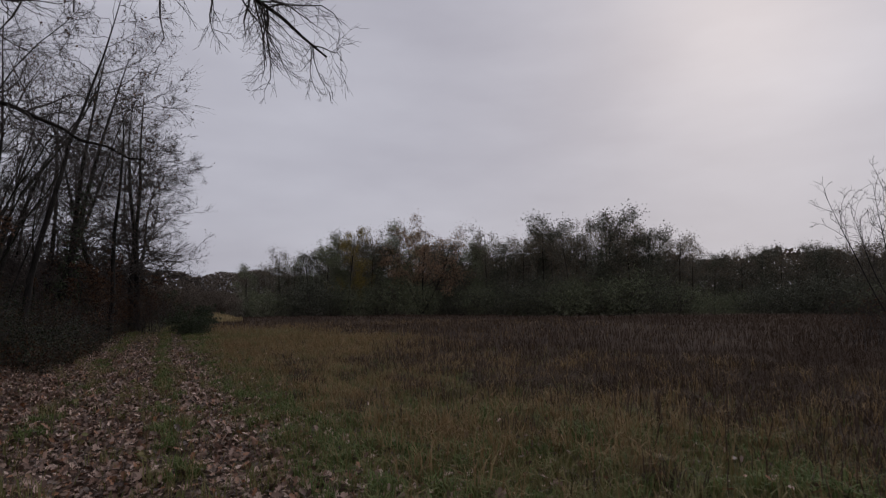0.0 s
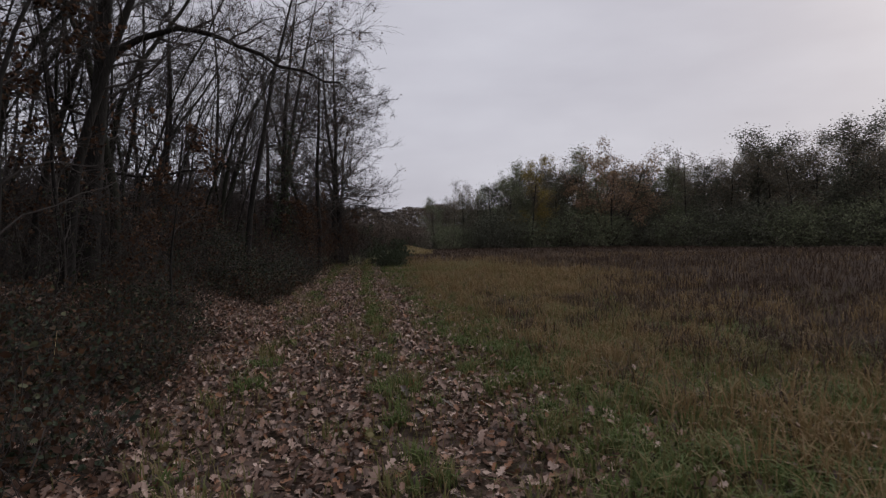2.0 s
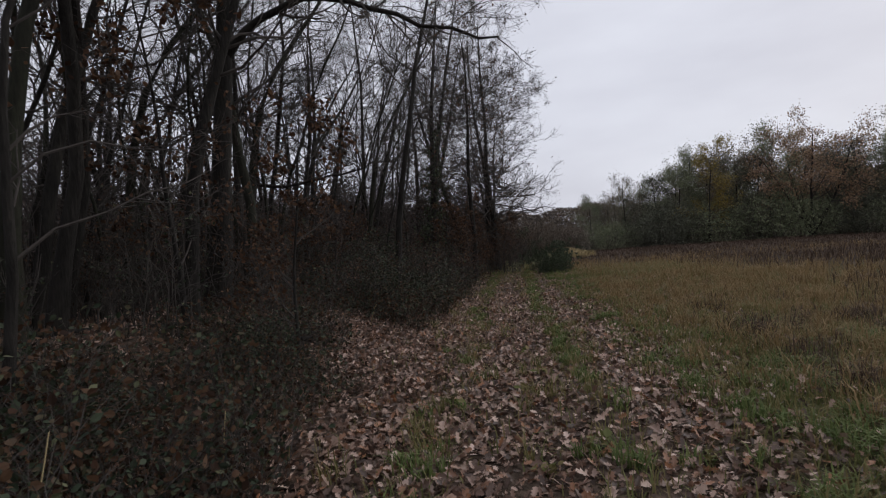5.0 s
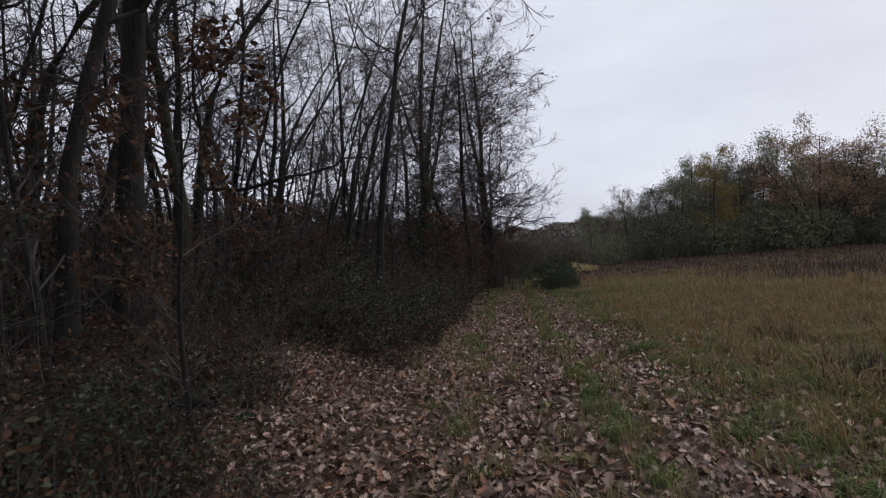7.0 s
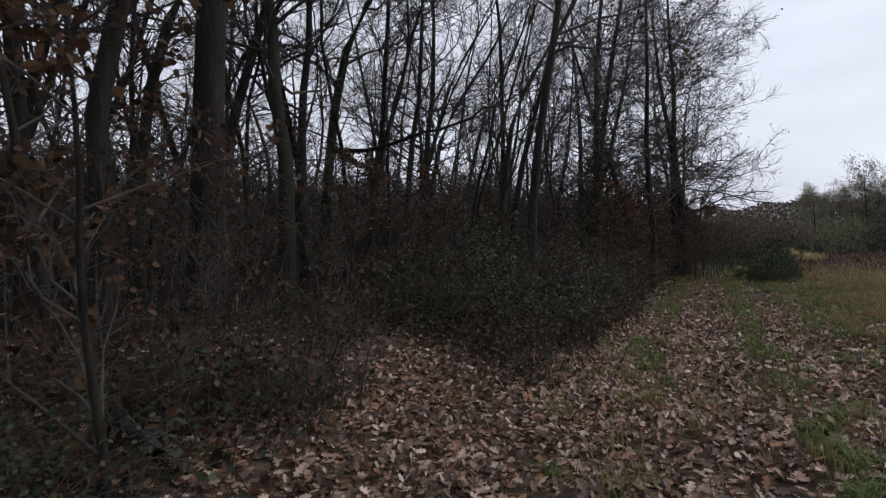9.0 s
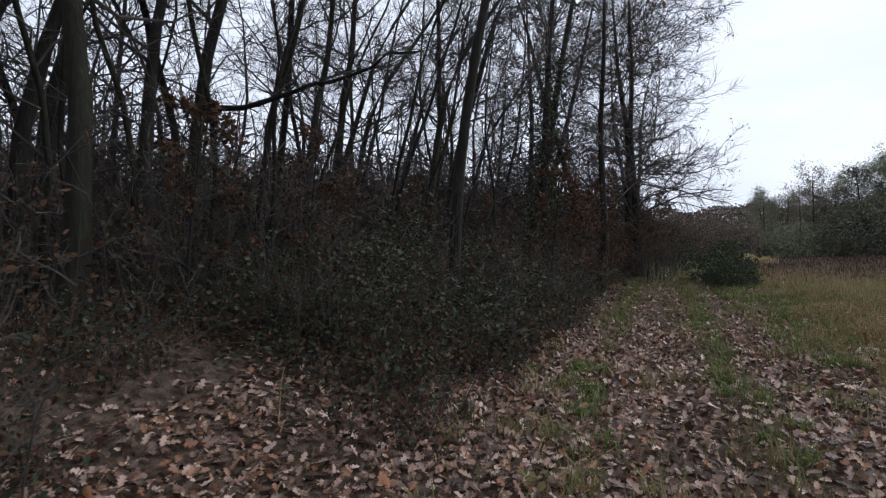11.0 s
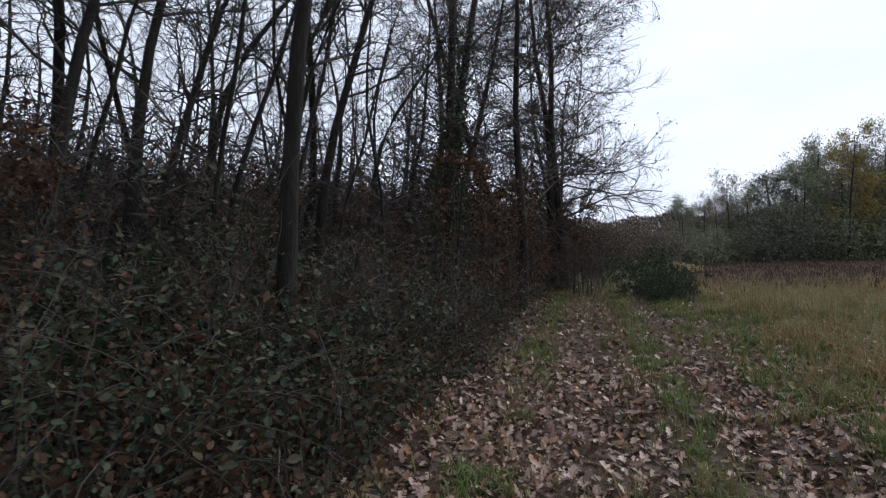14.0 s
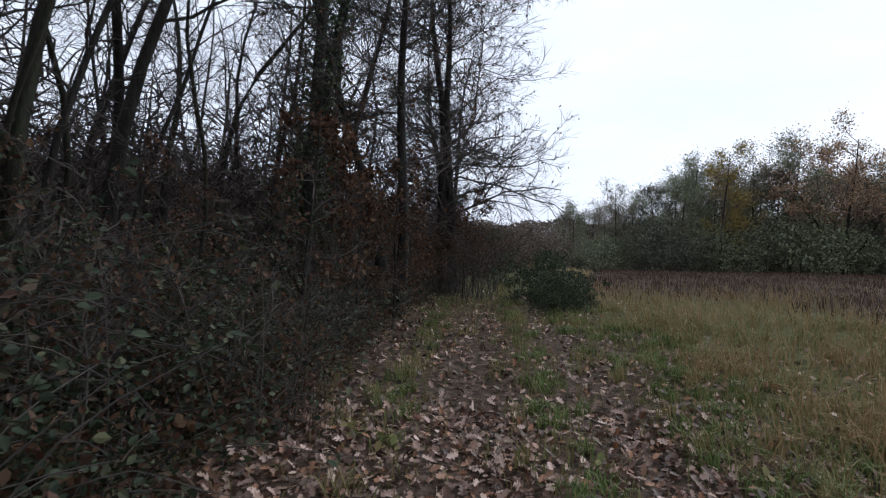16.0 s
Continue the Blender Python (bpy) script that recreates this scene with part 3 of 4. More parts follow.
x, y = g.uniform(-40, -11, n), g.uniform(2, 32, n)
cards(ub, g, drop(x, y) + (2.0 + 5.0 * g.uniform(0, 1, n) ** 1.4 * (0.5 + 0.6 * clump_at(x, y, 0.6)))[:, None] * [0, 0, 1], 0.6, 0.04)
n = 46000
x, y = g.uniform(-22, 1.5, n), g.uniform(38, 74, n)
h = g.uniform(0, 1, n) ** 1.2 * (4.0 + 1.6 * smooth(-4, -14, x)) * (0.6 + 0.6 * clump_at(x, y, 0.7))
cards(ub, g, drop(x, y) + h[:, None] * [0, 0, 1], 0.7, 0.045)
n = 22000
x, y = g.uniform(-10, -4.2, n), g.uniform(22, 40, n)
h = g.uniform(0, 1, n) ** 1.3 * 3.0 * (0.5 + 0.7 * clump_at(x, y, 0.9))
cards(ub, g, drop(x, y) + h[:, None] * [0, 0, 1], 0.5, 0.035)
n = 9000
x, y = g.uniform(-7, -1.6, n), g.uniform(27, 41, n)
h = g.uniform(0, 1, n) ** 1.2 * 4.2 * (0.5 + 0.7 * clump_at(x, y, 0.9))
cards(ub, g, drop(x, y) + h[:, None] * [0, 0, 1], 0.45, 0.035)
tagged(new("deep_brushwood", ub.mesh("deep_brushwood", BRUSHWOOD)), "brown brushwood deep in the wood", "undergrowth", kind="stuff")


def bramble_meshes(name, seed, w, l, h, n):
    """Arching canes with leaves in sprays along them, over a darker filling."""
    g = np.random.default_rng(seed)
    sb, vb = Build(), Build()
    m = 150
    s = np.stack([g.uniform(-w, w, m) * 0.7, g.uniform(-l, l, m) * 0.75, np.full(m, -0.05)], 1)
    way = np.stack([g.normal(0, 0.55, m), g.normal(0, 0.55, m), np.full(m, 1.0)], 1)
    P, R = grow(g, s, way, g.uniform(0.7, 2.0, m) * h, np.full(m, 0.006), 9, 0.14, -0.17, 0.4)
    P[..., 2] = np.maximum(P[..., 2], -0.05)
    tubes(sb, P, R, 4)
    k = n // 6
    c = P[g.integers(0, m, k), g.integers(3, 9, k)] + g.normal(0, 0.03, (k, 3))
    spray = (c[:, None] + g.normal(0, 0.055, (k, 4, 3))).reshape(-1, 3)
    spray[:, 2] = np.maximum(spray[:, 2], 0.03)
    leaves(vb, g, spray, 0.058, flat=0.45)
    k = n // 2
    az, rr = g.uniform(0, 2 * np.pi, k), np.sqrt(g.uniform(0, 1, k))
    x, y = w * rr * np.cos(az), l * rr * np.sin(az)
    top = h * np.sqrt(np.clip(1 - rr ** 2, 0, 1)) * (0.62 + 0.5 * np.sin(3.7 * x + seed) * np.cos(2.9 * y + seed))
    leaves(vb, g, np.stack([x, y, top * g.uniform(0.1, 1, k) ** 0.6 + 0.03], 1) + g.normal(0, 0.05, (k, 3)), 0.05, flat=0.3)
    k = n // 3
    az, rr = g.uniform(0, 2 * np.pi, k), g.uniform(0.45, 1.12, k)
    low = np.stack([w * rr * np.cos(az), l * rr * np.sin(az), 0.04 + h * 0.75 * np.sqrt(np.clip(1.1 - rr, 0, 1)) * g.uniform(0, 1, k)], 1)
    return [("bramble_cane", sb.mesh(name + "_cane", TWIG), "arching thorny canes"), ("foliage", vb.mesh(name + "_foliage", BRAMBLE), "dark green bramble leaves"),
            ("foliage", leaves(Build(), g, low, 0.065).mesh(name + "_withered", RUSSET), "withered brown leaves")]


MOUND = [bramble_meshes("bramble", 90 + i, 1.1, 1.5, h, 3400) for i, h in enumerate((0.9, 1.15, 0.75))]
for i, (x, y, s) in enumerate([(-3.3, 9.3, .5), (-3.0, 11.9, .6), (-5.2, 15.4, .5), (-3.4, 18.4, .75), (-2.6, 18.9, .95), (-2.1, 20.6, 1.1), (-1.9, 22.4, 1.05), (-1.6, 24.3, .9), (-1.4, 26.2, .85), (-1.2, 28.3, .8), (-1.0, 30.6, .8), (-.6, 33, .8), (-3.6, 19.8, 1.2), (-3.4, 22.2, 1.25), (-3.2, 24.6, 1.1),
                               (-4.6, 21.4, 1.1), (-4.4, 24, 1.1), (-3.6, 6.8, .5), (-2.8, 27.6, 1.1), (0.0, 36, .8), (.6, 39, .8), (-4.8, 18.6, .6), (-3.9, 5.0, .6), (-5.4, 22.8, 1.2)]):
    plant("bramble_thicket", "low tangled green bramble thicket beside track", "bramble", "brambles", MOUND[i % 3], x, y, g.uniform(-30, 30), s)


def brush_meshes(name, seed):
    """Low tangle of dead stalks, brown and green leaves."""
    g = np.random.default_rng(seed)
    m = 150
    r, a = np.sqrt(g.uniform(0, 1, m)) * 0.9, g.uniform(0, 6.28, m)
    s = np.stack([r * np.cos(a), r * np.sin(a), np.full(m, -0.04)], 1)
    P, R = grow(g, s, np.stack([g.normal(0, 0.6, m), g.normal(0, 0.6, m), np.ones(m)], 1), g.uniform(0.25, 0.85, m), np.full(m, 0.004), 4, 0.25, -0.05, 0.5)
    at = P.reshape(-1, 3)
    pick = at[g.integers(0, len(at), 900)] + g.normal(0, 0.05, (900, 3))
    pick[:, 2] = np.maximum(pick[:, 2], 0.02)
    return [("branchwork", tubes(Build(), P, R, 3).mesh(name + "_branchwork", TWIG), "dead brown stalks"),
            ("foliage", leaves(Build(), g, pick[:420], 0.065).mesh(name + "_brown", RUSSET), "withered brown leaves"), ("foliage", leaves(Build(), g, pick[420:], 0.06, flat=0.4).mesh(name + "_green", BRAMBLE), "dull green leaves")]


BRUSH = [brush_meshes("brush", 300 + k) for k in range(3)]
for i in range(44):
    y = 5.5 + i * 0.42 + g.uniform(-0.4, 0.4)
    x = float(path_x(y)) - 2.75 - abs(g.normal(0, 1.5)) - 0.3 * smooth(12, 8, y)
    if 14.8 < y < 16.8 and x > -3.7:
        continue
    plant("brush_tangle", "low tangle of withered stalks and brambles", "undergrowth", "low brush", BRUSH[i % 3], x, y, g.uniform(0, 360), g.uniform(0.6, 1.05))


for i in range(20):
    y = g.uniform(3.2, 11)
    plant("brush_tangle", "low tangle of withered stalks and brambles", "undergrowth", "low brush", BRUSH[i % 3], float(path_x(y)) - g.uniform(2.5, 5.0), y, g.uniform(0, 360), g.uniform(0.7, 1.1))


def bush_meshes(name, seed, w, h, n, mat, size):
    g = np.random.default_rng(seed)
    sb, vb = Build(), Build()
    m = 40
    way = np.stack([g.normal(0, 0.6, m), g.normal(0, 0.6, m), np.full(m, 1.0)], 1)
    P, R = grow(g, g.normal(0, 0.15 * w, (m, 3)) * [1, 1, 0], way, g.uniform(0.6, 1.05, m) * h, np.full(m, 0.02), 6, 0.15, 0.05, 0.3)
    tubes(sb, P, R, 4)
    d = unit(g.normal(0, 1, (n, 3)))
    rad = g.uniform(0.3, 1, n) ** 0.5 * (0.85 + 0.2 * np.sin(d[:, 0] * 7 + seed) * np.cos(d[:, 1] * 6) + 0.12 * np.sin(d[:, 2] * 13 + d[:, 0] * 11) + g.normal(0, 0.1, n))
    c = d * rad[:, None] * [w, w, h * 0.55] + [0, 0, h * 0.5]
    c[:, 2] = np.maximum(c[:, 2], 0.02)
    cards(vb, g, c, size)
    return [("branchwork", sb.mesh(name + "_branchwork", TWIG), ""), ("foliage", vb.mesh(name + "_foliage", mat), "")]


GORSE = tree_meshes("gorse", np.random.default_rng(3), 1.7, 0.012, (0.0, 0), 7, 4, 3, 0.36, 0.1, 60, 0.03, bark=TWIG, sides=4, stem_n=6, bend=0.12, leaf=IVY, leaf_n=5200, leaf_size=0.06, rmin=0.003, twig_n=2, seg=(4, 3), splay=0.35,
                    start=[(0.75 * math.cos(a) * q, 0.75 * math.sin(a) * q, 0) for a, q in zip(np.linspace(0, 29, 16), np.linspace(0.1, 1, 16))])
for x, y, turn, k in ((3.4, 31.4, 0, 0.62), (4.1, 32.6, 70, 0.66), (3.0, 33.2, 140, 0.8), (5.2, 40.5, 70, 1.0), (3.0, 47.0, 140, 1.6)):
    plant("gorse_bush", "dark green twiggy gorse bush at meadow edge", "bush", "gorse bushes", GORSE, x, y, turn, k)

# bare bush in the meadow
WILLOW = tree_meshes("bare_willow", np.random.default_rng(14), 5.8, 0.035, (0, 0), 10, 4, 3, 0.35, 0.15, 28, 0.12, sides=5, bend=0.04, seg=(4, 3), twig_n=2, rmin=0.004, twig=TWIG, start=[(0.3 * math.cos(a), 0.3 * math.sin(a), 0) for a in range(7)])
plant("bare_willow", "leafless upright willow bush in meadow", "bush", "", WILLOW, 17.8, 6.1, 0, 0.85)
plant("bare_willow", "leafless willow bush at meadow edge", "bush", "", WILLOW, 18.9, 5.6, 80, 0.95)
for k, (x, y) in enumerate([(17.2, 6.6), (17.6, 5.6), (18.3, 6.9), (17.9, 7.4)]):
    plant("bare_shrub", "twiggy brown shrub at the willow's foot", "shrub", "meadow shrubs", SHRUB[k % 2], x, y, 70 * k, 0.75)

# ---- the far side of the meadow ----
def far_tree(seed, H, leaf, n, size, twig=None, t0=0.06, limb=0.42, spread=0.28, n1=24, r=0.13, taper=0.65, twigs=5):
    return tree_meshes("far_tree", np.random.default_rng(seed), H, r, (0, 0), n1, 5, twigs, limb, t0, 58, 0.07, sides=5, stem_n=7, limb_taper=taper, leaf=leaf, leaf_n=n, leaf_size=size, rmin=0.01, twig_n=2, twig=twig, seg=(5, 3), far=spread, bend=0.04)


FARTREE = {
    "olive": [far_tree(110 + k, 8.3, OLIVE, 8000, 0.12, TWIG_HAZED, taper=0.5, twigs=7) for k in range(3)],
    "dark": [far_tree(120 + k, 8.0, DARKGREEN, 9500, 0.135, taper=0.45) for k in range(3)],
    "bare": [far_tree(130 + k, 8.8, COPPERGREY, 5200, 0.115, TWIG_HAZED, taper=0.5, twigs=7) for k in range(3)],
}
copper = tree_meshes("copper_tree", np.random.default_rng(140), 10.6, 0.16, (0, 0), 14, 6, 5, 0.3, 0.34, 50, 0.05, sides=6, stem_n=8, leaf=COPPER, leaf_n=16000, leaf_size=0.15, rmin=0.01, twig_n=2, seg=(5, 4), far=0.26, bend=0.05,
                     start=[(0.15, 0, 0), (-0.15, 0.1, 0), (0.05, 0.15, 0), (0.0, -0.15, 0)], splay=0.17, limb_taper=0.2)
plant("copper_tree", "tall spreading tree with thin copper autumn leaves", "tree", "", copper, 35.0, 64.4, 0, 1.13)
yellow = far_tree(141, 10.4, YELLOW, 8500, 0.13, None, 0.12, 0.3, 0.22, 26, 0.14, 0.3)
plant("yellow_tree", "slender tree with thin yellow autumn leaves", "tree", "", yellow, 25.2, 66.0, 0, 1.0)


def far_edge(deg):
    """Distance of the far tree line by its bearing from the start of the walk, and its height."""
    d = np.interp(deg, [8, 12, 20, 30, 45, 60, 75, 90, 120], [74, 73, 75, 78, 72, 66, 60, 56, 54])
    h = np.interp(deg, [8, 11, 14, 20, 22, 27, 31, 37, 43, 48, 52, 54, 56, 63, 66, 90, 120], [4.4, 5.4, 7.2, 10.6, 10.6, 10.6, 10.4, 10.8, 11.6, 11.6, 11.2, 8.0, 6.6, 7.0, 7.0, 8, 8])
    return d, h


deg = 11.5
i = 0
while deg < 125:
    d, h = far_edge(deg)
    for row in range(3 if deg < 34 else 2 if deg < 72 else 1):
        dd = d + row * 3.6 + g.uniform(-1.5, 1.5) + (5 if abs(deg - 28.7) < 2.2 else 0)
        a = radians(deg + g.uniform(-0.8, 0.8))
        kind = ("olive", "bare", "olive", "bare", "dark")[(i + row * 2) % 5] if deg < 34 else ("dark", "bare", "dark", "bare", "olive", "dark")[(i + row) % 6]
        v = FARTREE[kind][i % len(FARTREE[kind])]
        label = {"olive": "distant olive-green leafy tree", "dark": "distant dark green ivy-clad tree", "bare": "distant bare tree with copper leaf remains"}[kind]
        plant("far_tree", label + " beyond meadow", "tree", "far tree line", v, dd * math.sin(a), dd * math.cos(a), g.uniform(0, 360), h / 8.5 * g.uniform(0.82, 1.08))
        i += 1
    deg += 1.6 if deg < 72 else 5

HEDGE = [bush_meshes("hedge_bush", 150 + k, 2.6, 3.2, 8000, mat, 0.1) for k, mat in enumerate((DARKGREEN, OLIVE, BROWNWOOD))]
deg = 10.5
while deg < 125:
    d, h = far_edge(deg)
    a = radians(deg)
    dd = d - 3 + g.uniform(-1, 1)
    plant("hedge_bush", "dense dark bush under the far trees", "bush", "far hedge", HEDGE[int(g.integers(0, 2))], dd * math.sin(a), dd * math.cos(a), g.uniform(0, 360), g.uniform(1.4, 2.0) * min(1.0, h / 9.5), 0.7)
    deg += 2.2
for k in range(12):
    plant("hedge_bush", "brown leafless hedge bush beyond the track", "bush", "brown hedge", HEDGE[2], 1.0 + 0.75 * k + g.uniform(-.6, .6), 58 + g.uniform(-3, 3) + (6 if 6 < k < 11 else 0), g.uniform(0, 360), g.uniform(0.75, 1.15))

# wooded rise far off, and woods that close the view all round
woods = Build()
n = 30000
a = np.radians(g.uniform(-2, 32, n))
d = g.uniform(170, 200, n)
top = 7.2 + 0.8 * np.sin(a * 40) + 0.5 * np.sin(a * 97)
cards(woods, g, np.stack([d * np.sin(a), d * np.cos(a), top * g.uniform(0, 1, n) ** 0.85], 1), 0.75)
n = 45000
a = np.radians(np.concatenate([g.uniform(32, 82, n // 2), g.uniform(82, 358, n - n // 2)]))
d = g.uniform(95, 115, n)
cards(woods, g, np.stack([d * np.sin(a), d * np.cos(a), (7.4 + 0.6 * np.sin(a * 30) + 0.4 * np.sin(a * 83)) * g.uniform(0, 1, n) ** 0.8], 1), 0.8)
# the air is clear here; the woods' haze is only their lightened brown
tagged(new("far_woods", woods.mesh("far_woods", BROWNWOOD)), "brown woods on the horizon, haze in their colour", "woods", kind="stuff")

# ---- grass, weeds, fallen leaves ----
def scatter(n, x0, x1, y0, y1, keep):
    x, y = g.uniform(x0, x1, n), g.uniform(y0, y1, n)
    k = g.uniform(0, 1, n) < keep(x, y)
    return x[k], y[k]


def clump(x, y, s=1.0):
    return 0.5 + 0.5 * np.sin(x * 2.3 * s + 1.7 * np.sin(y * 1.3 * s)) * np.cos(y * 1.9 * s + np.sin(x * s))


def tufts(n, per, x0, x1, y0, y1, keep, radius=0.1):
    """Places of blades gathered in tufts."""
    x, y = scatter(n, x0, x1, y0, y1, keep)
    k = len(x)
    a, r = g.uniform(0, 6.28, (k, per)), radius * np.sqrt(g.uniform(0, 1, (k, per)))
    return (x[:, None] + r * np.cos(a)).ravel(), (y[:, None] + r * np.sin(a)).ravel()


gb = Build()
x, y = tufts(3200, 22, -1.5, 9, 2, 30, lambda x, y: (1 - 0.8 * litter_at(x, y)) * (1 - weeds_at(x, y)) * (0.2 + 0.8 * clump(x, y, 0.5)), 0.11)
blades(gb, g, drop(x, y), 0.24, 0.006, 1.0)
x, y = scatter(55000, 0.7, 6.5, 2.5, 15, lambda x, y: smooth(0.6, 1.9, x - path_x(y)) * (0.25 + 0.75 * clump(x, y, 1.3)))
blades(gb, g, drop(x, y), 0.12, 0.0065, 0.8)
x, y = scatter(110000, -2, 13, 2, 34, lambda x, y: (1 - 0.93 * litter_at(x, y)) * (1 - 0.85 * weeds_at(x, y)) * (1 - 0.7 * smooth(14, 20, y) * smooth(1.8, 2.8, x - path_x(y))) * (0.25 + 0.75 * clump(x, y)))
blades(gb, g, drop(x, y), 0.14 + 0.1 * clump(x, y, 0.6), 0.006, 0.6)
x, y = scatter(60000, -1.6, 3.6, 2, 42, lambda x, y: 0.95 * np.exp(-((x - path_x(y) - 0.12) / 0.26) ** 2) + 0.6 * np.exp(-((x - path_x(y) + 1.35) / 0.25) ** 2) + 0.42 * smooth(0.7, 1.3, x - path_x(y)) + 0.12 * clump_at(x, y, 1.5))
blades(gb, g, drop(x, y), 0.12, 0.006, 0.7)
tagged(new("meadow_grass", gb.mesh("meadow_grass", GRASS)), "short green meadow grass with dry blades", "grass", kind="stuff")

nb = Build()
x, y = tufts(9000, 30, -3, 5.5, 1.5, 34, lambda x, y: (0.9 * np.exp(-((x - path_x(y) - 0.14) / 0.17) ** 2) + 0.5 * np.exp(-((x - path_x(y) + 1.4) / 0.2) ** 2) + 0.75 * smooth(0.8, 1.2, x - path_x(y)) * smooth(2.9, 2.0, x - path_x(y))) * clump(x, y, 1.6) ** 1.5, 0.1)
blades(nb, g, drop(x, y), 0.15, 0.007, 1.0)
x, y = tufts(3400, 26, 1.5, 8.5, 1.5, 15, lambda x, y: smooth(1.0, 1.8, x - path_x(y)) * (1 - weeds_at(x, y)) * clump(x, y, 0.9) ** 2, 0.16)
blades(nb, g, drop(x, y), 0.17, 0.0075, 1.3)
tagged(new("grass_tufts", nb.mesh("grass_tufts", FRESH)), "fresh green grass tufts between the wheel tracks", "grass", kind="stuff")

sb = Build()
x, y = tufts(2600, 20, 1.2, 12, 3, 26, lambda x, y: smooth(1.3, 2.6, x - path_x(y)) * (1 - 0.7 * weeds_at(x, y)) * (0.3 + 0.7 * clump(x, y, 0.7)), 0.13)
blades(sb, g, drop(x, y), 0.34, 0.006, 1.1)
x, y = scatter(90000, 1, 22, 6, 60, lambda x, y: smooth(1.7, 2.9, x - path_x(y)) * smooth(46, 36, y) * (0.1 + 0.9 * smooth(12, 21, y)) * (1 - 0.85 * weeds_at(x, y)) * (0.4 + 0.6 * clump(x, y, 0.4)))
blades(sb, g, drop(x, y), (0.26 + 0.16 * smooth(13, 20, y)) * (0.7 + 0.6 * clump(x, y, 0.3)), 0.006, 1.15)
x, y = scatter(40000, 1.2, 9, 2, 18, lambda x, y: smooth(1.6, 3.0, x - path_x(y)) * clump(x, y, 0.8) ** 2)
blades(sb, g, drop(x, y), 0.24, 0.005, 0.9)
tagged(new("dry_grass", sb.mesh("dry_grass", STRAW)), "tall straw-coloured dry meadow grass", "grass", kind="stuff")

wb = Build()
x, y = scatter(260000, 4, 62, -2, 66, lambda x, y: weeds_at(x, y) * (0.35 + 0.65 * clump(x, y, 0.35)) * np.clip(14 / np.hypot(x, y), 0.25, 1))
blades(wb, g, drop(x, y), (0.3 + 0.22 * clump(x, y, 0.25)) * (1 - 0.4 * smooth(27, 36, y)), 0.006 + 0.00035 * np.hypot(x, y), 0.9)
x, y = tufts(420, 34, 2.6, 8, 6, 15, lambda x, y: smooth(1.9, 3.0, x - path_x(y)) * clump(x, y, 1.7) ** 2, 0.2)
blades(wb, g, drop(x, y), 0.34, 0.006, 1.3)
x, y = tufts(1100, 26, 2.0, 14, 1.5, 22, lambda x, y: smooth(1.8, 3.2, x - path_x(y)) * clump(x, y, 1.1) ** 3, 0.17)
blades(wb, g, drop(x, y), 0.3, 0.006, 1.0)
x, y = scatter(45000, 3.5, 17, -1, 12, lambda x, y: smooth(3.5, 9, x) * smooth(11, 6, y) * (0.2 + 0.8 * clump(x, y, 0.8)))
blades(wb, g, drop(x, y), 0.34, 0.0055, 0.9)
tagged(new("dead_weeds", wb.mesh("dead_weeds", WEED)), "tall reddish-brown dead weeds in the meadow", "weeds", kind="stuff")

tb = Build()
x, y = scatter(1500, 7.5, 9.3, 49, 62, lambda x, y: np.ones_like(x))
blades(tb, g, drop(x, y), 0.5, 0.03, 0.4)
tagged(new("tan_field", tb.mesh("tan_field", TAN)), "pale tan dry grass in the gap", "grass", kind="stuff")

fb = Build()
x, y = scatter(112000, -3.2, 3.9, 1.2, 24, lambda x, y: (0.12 + 0.88 * litter_at(x, y)) * np.clip(1.3 - 0.02 * y, 0.3, 1) * (0.55 + 0.45 * clump(x, y, 1.4)) * (1 - 0.8 * np.exp(-((x - path_x(y) - 0.14) / 0.26) ** 2)))
leaves(fb, g, drop(x, y, 0.012) + g.uniform(0, 0.025, (len(x), 1)) * [0, 0, 1], 0.079, True, 0.6)
x, y = scatter(110000, -10, 6.5, 1.2, 46, lambda x, y: np.where((y < 24) & (x > -3.2), 0.15, np.where(x > -3.2, 0.95, np.where(y < 22, 0.9, 0.5))) * (0.12 + 0.88 * litter_at(x, y)) * np.clip(1.4 - 0.025 * y, 0.3, 1) * (1 - 0.7 * np.exp(-((x - path_x(y) - 0.14) / 0.22) ** 2)))
leaves(fb, g, drop(x, y, 0.012), 0.085, True, 0.6)
x, y = scatter(15000, 1.2, 7.5, 1.2, 26, lambda x, y: 0.75 * smooth(6.5, 1.5, x - path_x(y)) * (0.3 + 0.7 * clump(x, y, 0.8)))
leaves(fb, g, drop(x, y, 0.03) + g.uniform(0, 0.05, (len(x), 1)) * [0, 0, 1], 0.08, True, 0.6)
tagged(new("leaf_litter", fb.mesh("leaf_litter", LITTER)), "carpet of fallen brown oak leaves", "leaves", kind="stuff")

# fallen leaves that lie singly on the track
SINGLE = []
for k in range(8):
    one = leaves(Build(), np.random.default_rng(200 + k), np.zeros((1, 3)), 0.12, True, 0.85)
    SINGLE.append(one.mesh("fallen_leaf", LITTER))
for k in range(300):
    y = g.uniform(3, 22)
    x = float(path_x(y)) + g.normal(0, 0.9)
    ob = part("fallen_leaf", SINGLE[k % 8], ground)
    ob.matrix_basis = pose(x, y, float(ground_z(np.array(x), np.array(y))) + 0.03, 0, 0, g.uniform(0, 360))

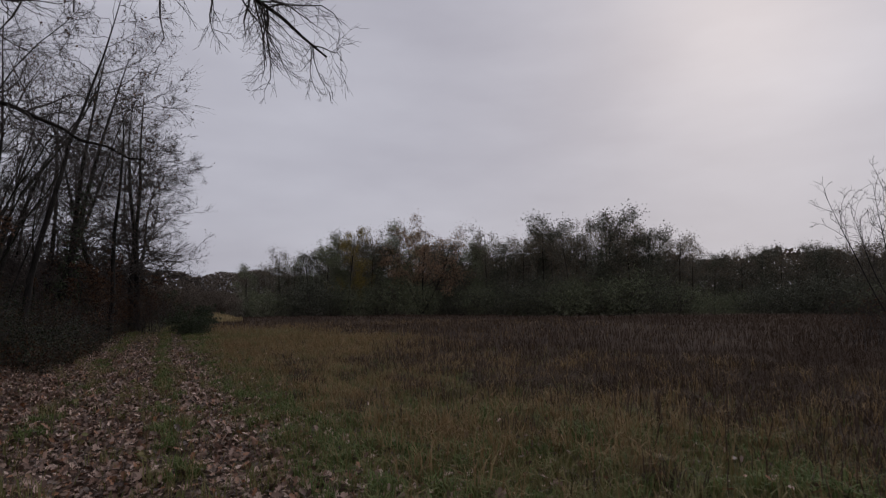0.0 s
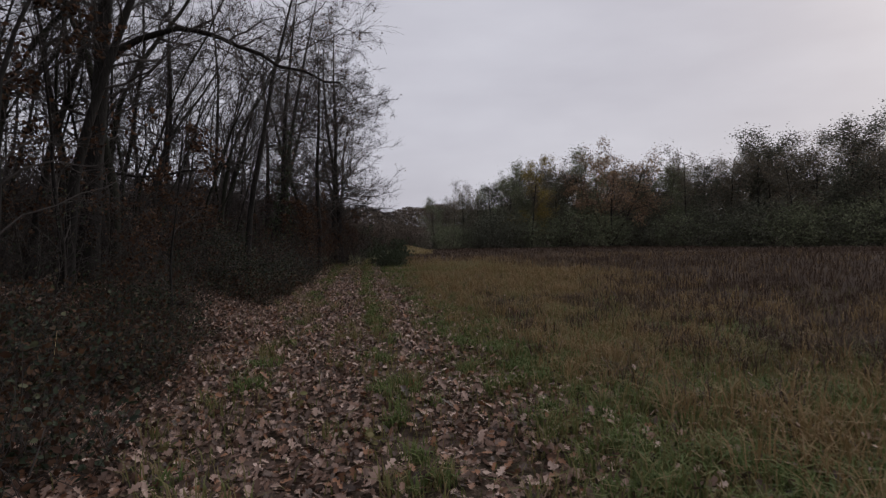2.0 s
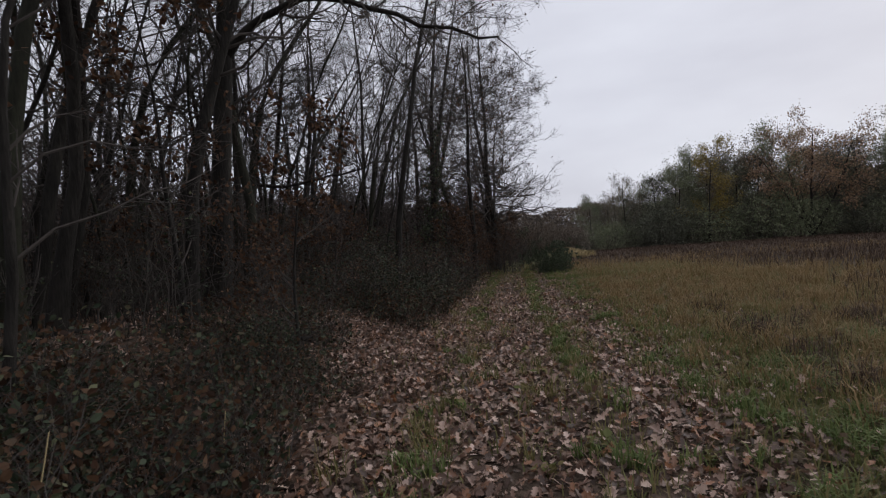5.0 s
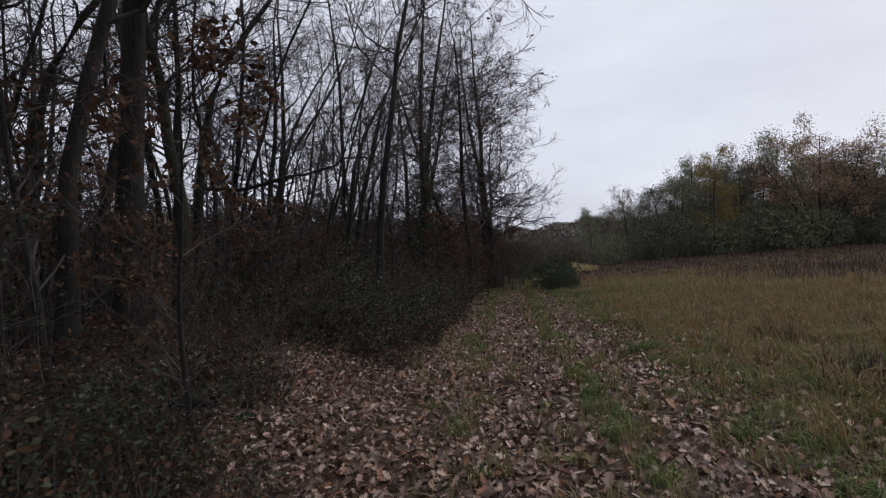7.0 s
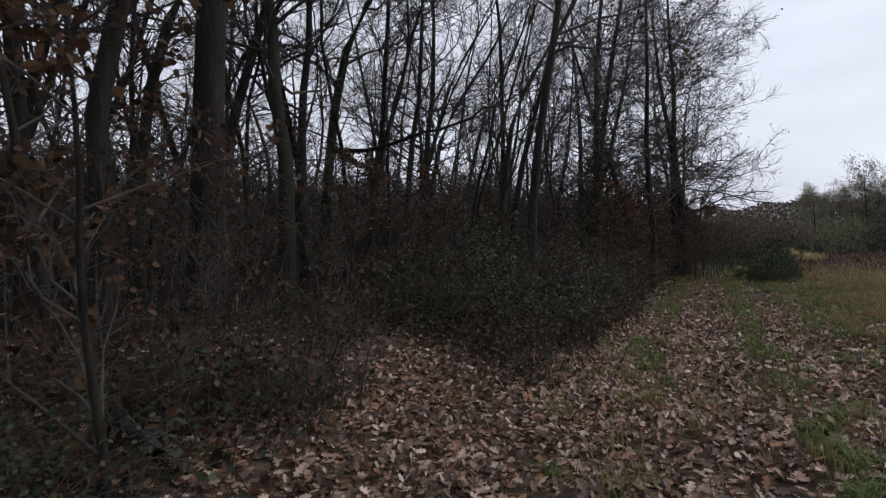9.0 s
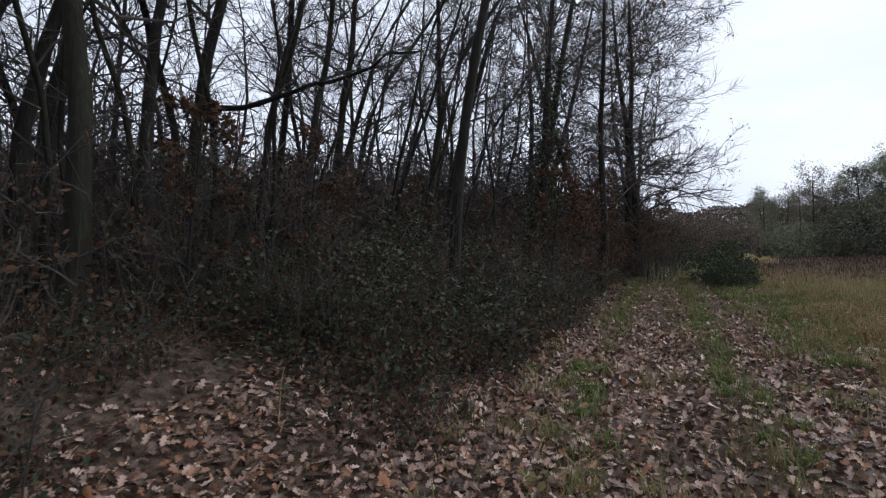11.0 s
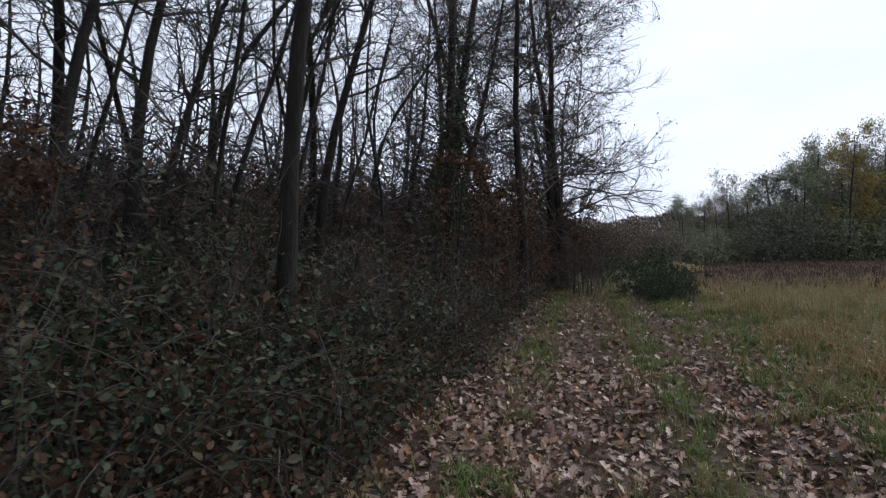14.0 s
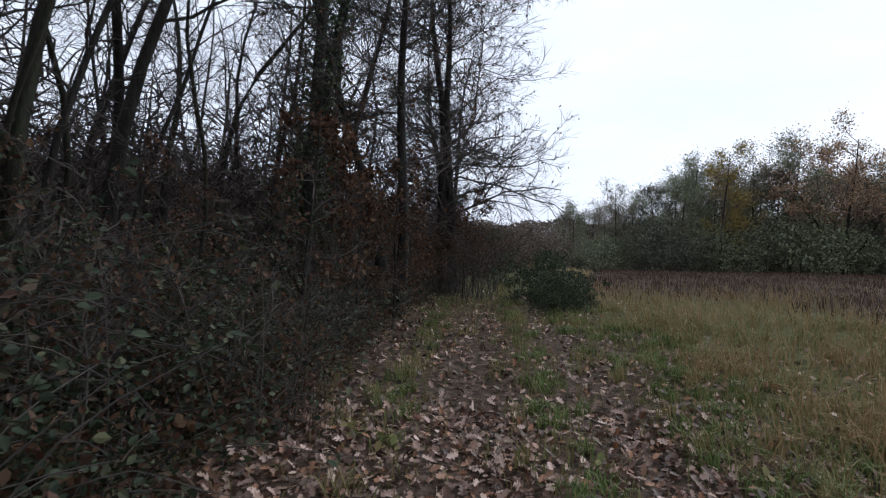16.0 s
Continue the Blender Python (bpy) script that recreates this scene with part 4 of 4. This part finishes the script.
# ---- small things beside the track ----
for k, (x, y, L, az, tilt) in enumerate([(-5.8, 19.0, 1.5, 75, 6), (-3.6, 13.2, 1.3, -30, 5), (-6.2, 12.0, 2.2, 50, 3)]):
    gk = np.random.default_rng(400 + k)
    a = radians(az)
    P, R = grow(gk, np.zeros((1, 3)), np.array([[math.cos(a), math.sin(a), math.tan(radians(tilt))]]), np.array([L]), np.array([0.055 if k else 0.08]), 9, 0.05, 0.0, 0.6)
    log_b = tubes(Build(), P, R, 8)
    s2 = fork(gk, P, R, np.array([L]), 5, 0.3, 0.95, 55, 0.25, 0.4, 0.4, 0.008)
    P2, R2 = grow(gk, s2[0], s2[1], s2[2], s2[3], 4, 0.2, 0.0, 0.4)
    log = thing("fallen_branch", "fallen dead branch lying on leaf litter", "branch", "fallen branches", pose(x, y, float(ground_z(np.array(x), np.array(y))) + 0.04))
    part("wood", log_b.mesh("fallen_wood", BARK, True), log)
    tagged(part("branchwork", tubes(Build(), P2, R2, 4).mesh("fallen_twigs", TWIG), log), kind="stuff")
for k, (x, y, h) in enumerate([(-1.9, 21.5, 0.8), (-1.7, 22.2, 0.6), (-1.5, 20.6, 0.5), (-2.3, 19.4, 0.7), (-1.3, 24.2, 0.6), (-2.2, 9.4, 0.5), (-2.6, 8.1, 0.7), (-1.1, 25.6, 0.5), (-2.5, 16.6, 0.6), (-2.0, 23.1, 0.7)]):
    gk = np.random.default_rng(430 + k)
    P, R = grow(gk, np.zeros((1, 3)) - [0, 0, 0.03], np.array([[gk.normal(0, 0.25), gk.normal(0, 0.25), 1.0]]), np.array([h]), np.array([0.006]), 7, 0.06, -0.02, 0.5)
    st = thing("dead_stalk", "pale dry stalk standing beside brambles", "stalk", "dead stalks", pose(x, y, float(ground_z(np.array(x), np.array(y)))))
    part("stalk", tubes(Build(), P, R, 5).mesh("stalk", TAN, True), st)
SPROUT = []
for k in range(3):
    gk = np.random.default_rng(450 + k)
    n = 16
    az = gk.uniform(0, 6.28, n)
    c = np.stack([0.07 * np.cos(az), 0.07 * np.sin(az), gk.uniform(0.03, 0.13, n)], 1)
    SPROUT.append((leaves(Build(), gk, c, 0.07, flat=0.6).mesh("sprout_leaves", GRASS), tubes(Build(), *grow(gk, np.zeros((4, 3)), gk.normal(0, 0.4, (4, 3)) + [0, 0, 1.0], np.full(4, 0.12), np.full(4, 0.003), 3, 0.1, 0.0), 4).mesh("sprout_stem", GRASS)))
for k in range(26):
    y = g.uniform(5, 25)
    x = float(path_x(y)) + g.uniform(-1.9, 1.8)
    sp = thing("green_seedling", "small bright green plant among fallen leaves", "plant", "seedlings", pose(x, y, float(ground_z(np.array(x), np.array(y))), 0, 0, g.uniform(0, 360)))
    tagged(part("foliage", SPROUT[k % 3][0], sp), kind="stuff")
    tagged(part("stem", SPROUT[k % 3][1], sp), kind="stuff")
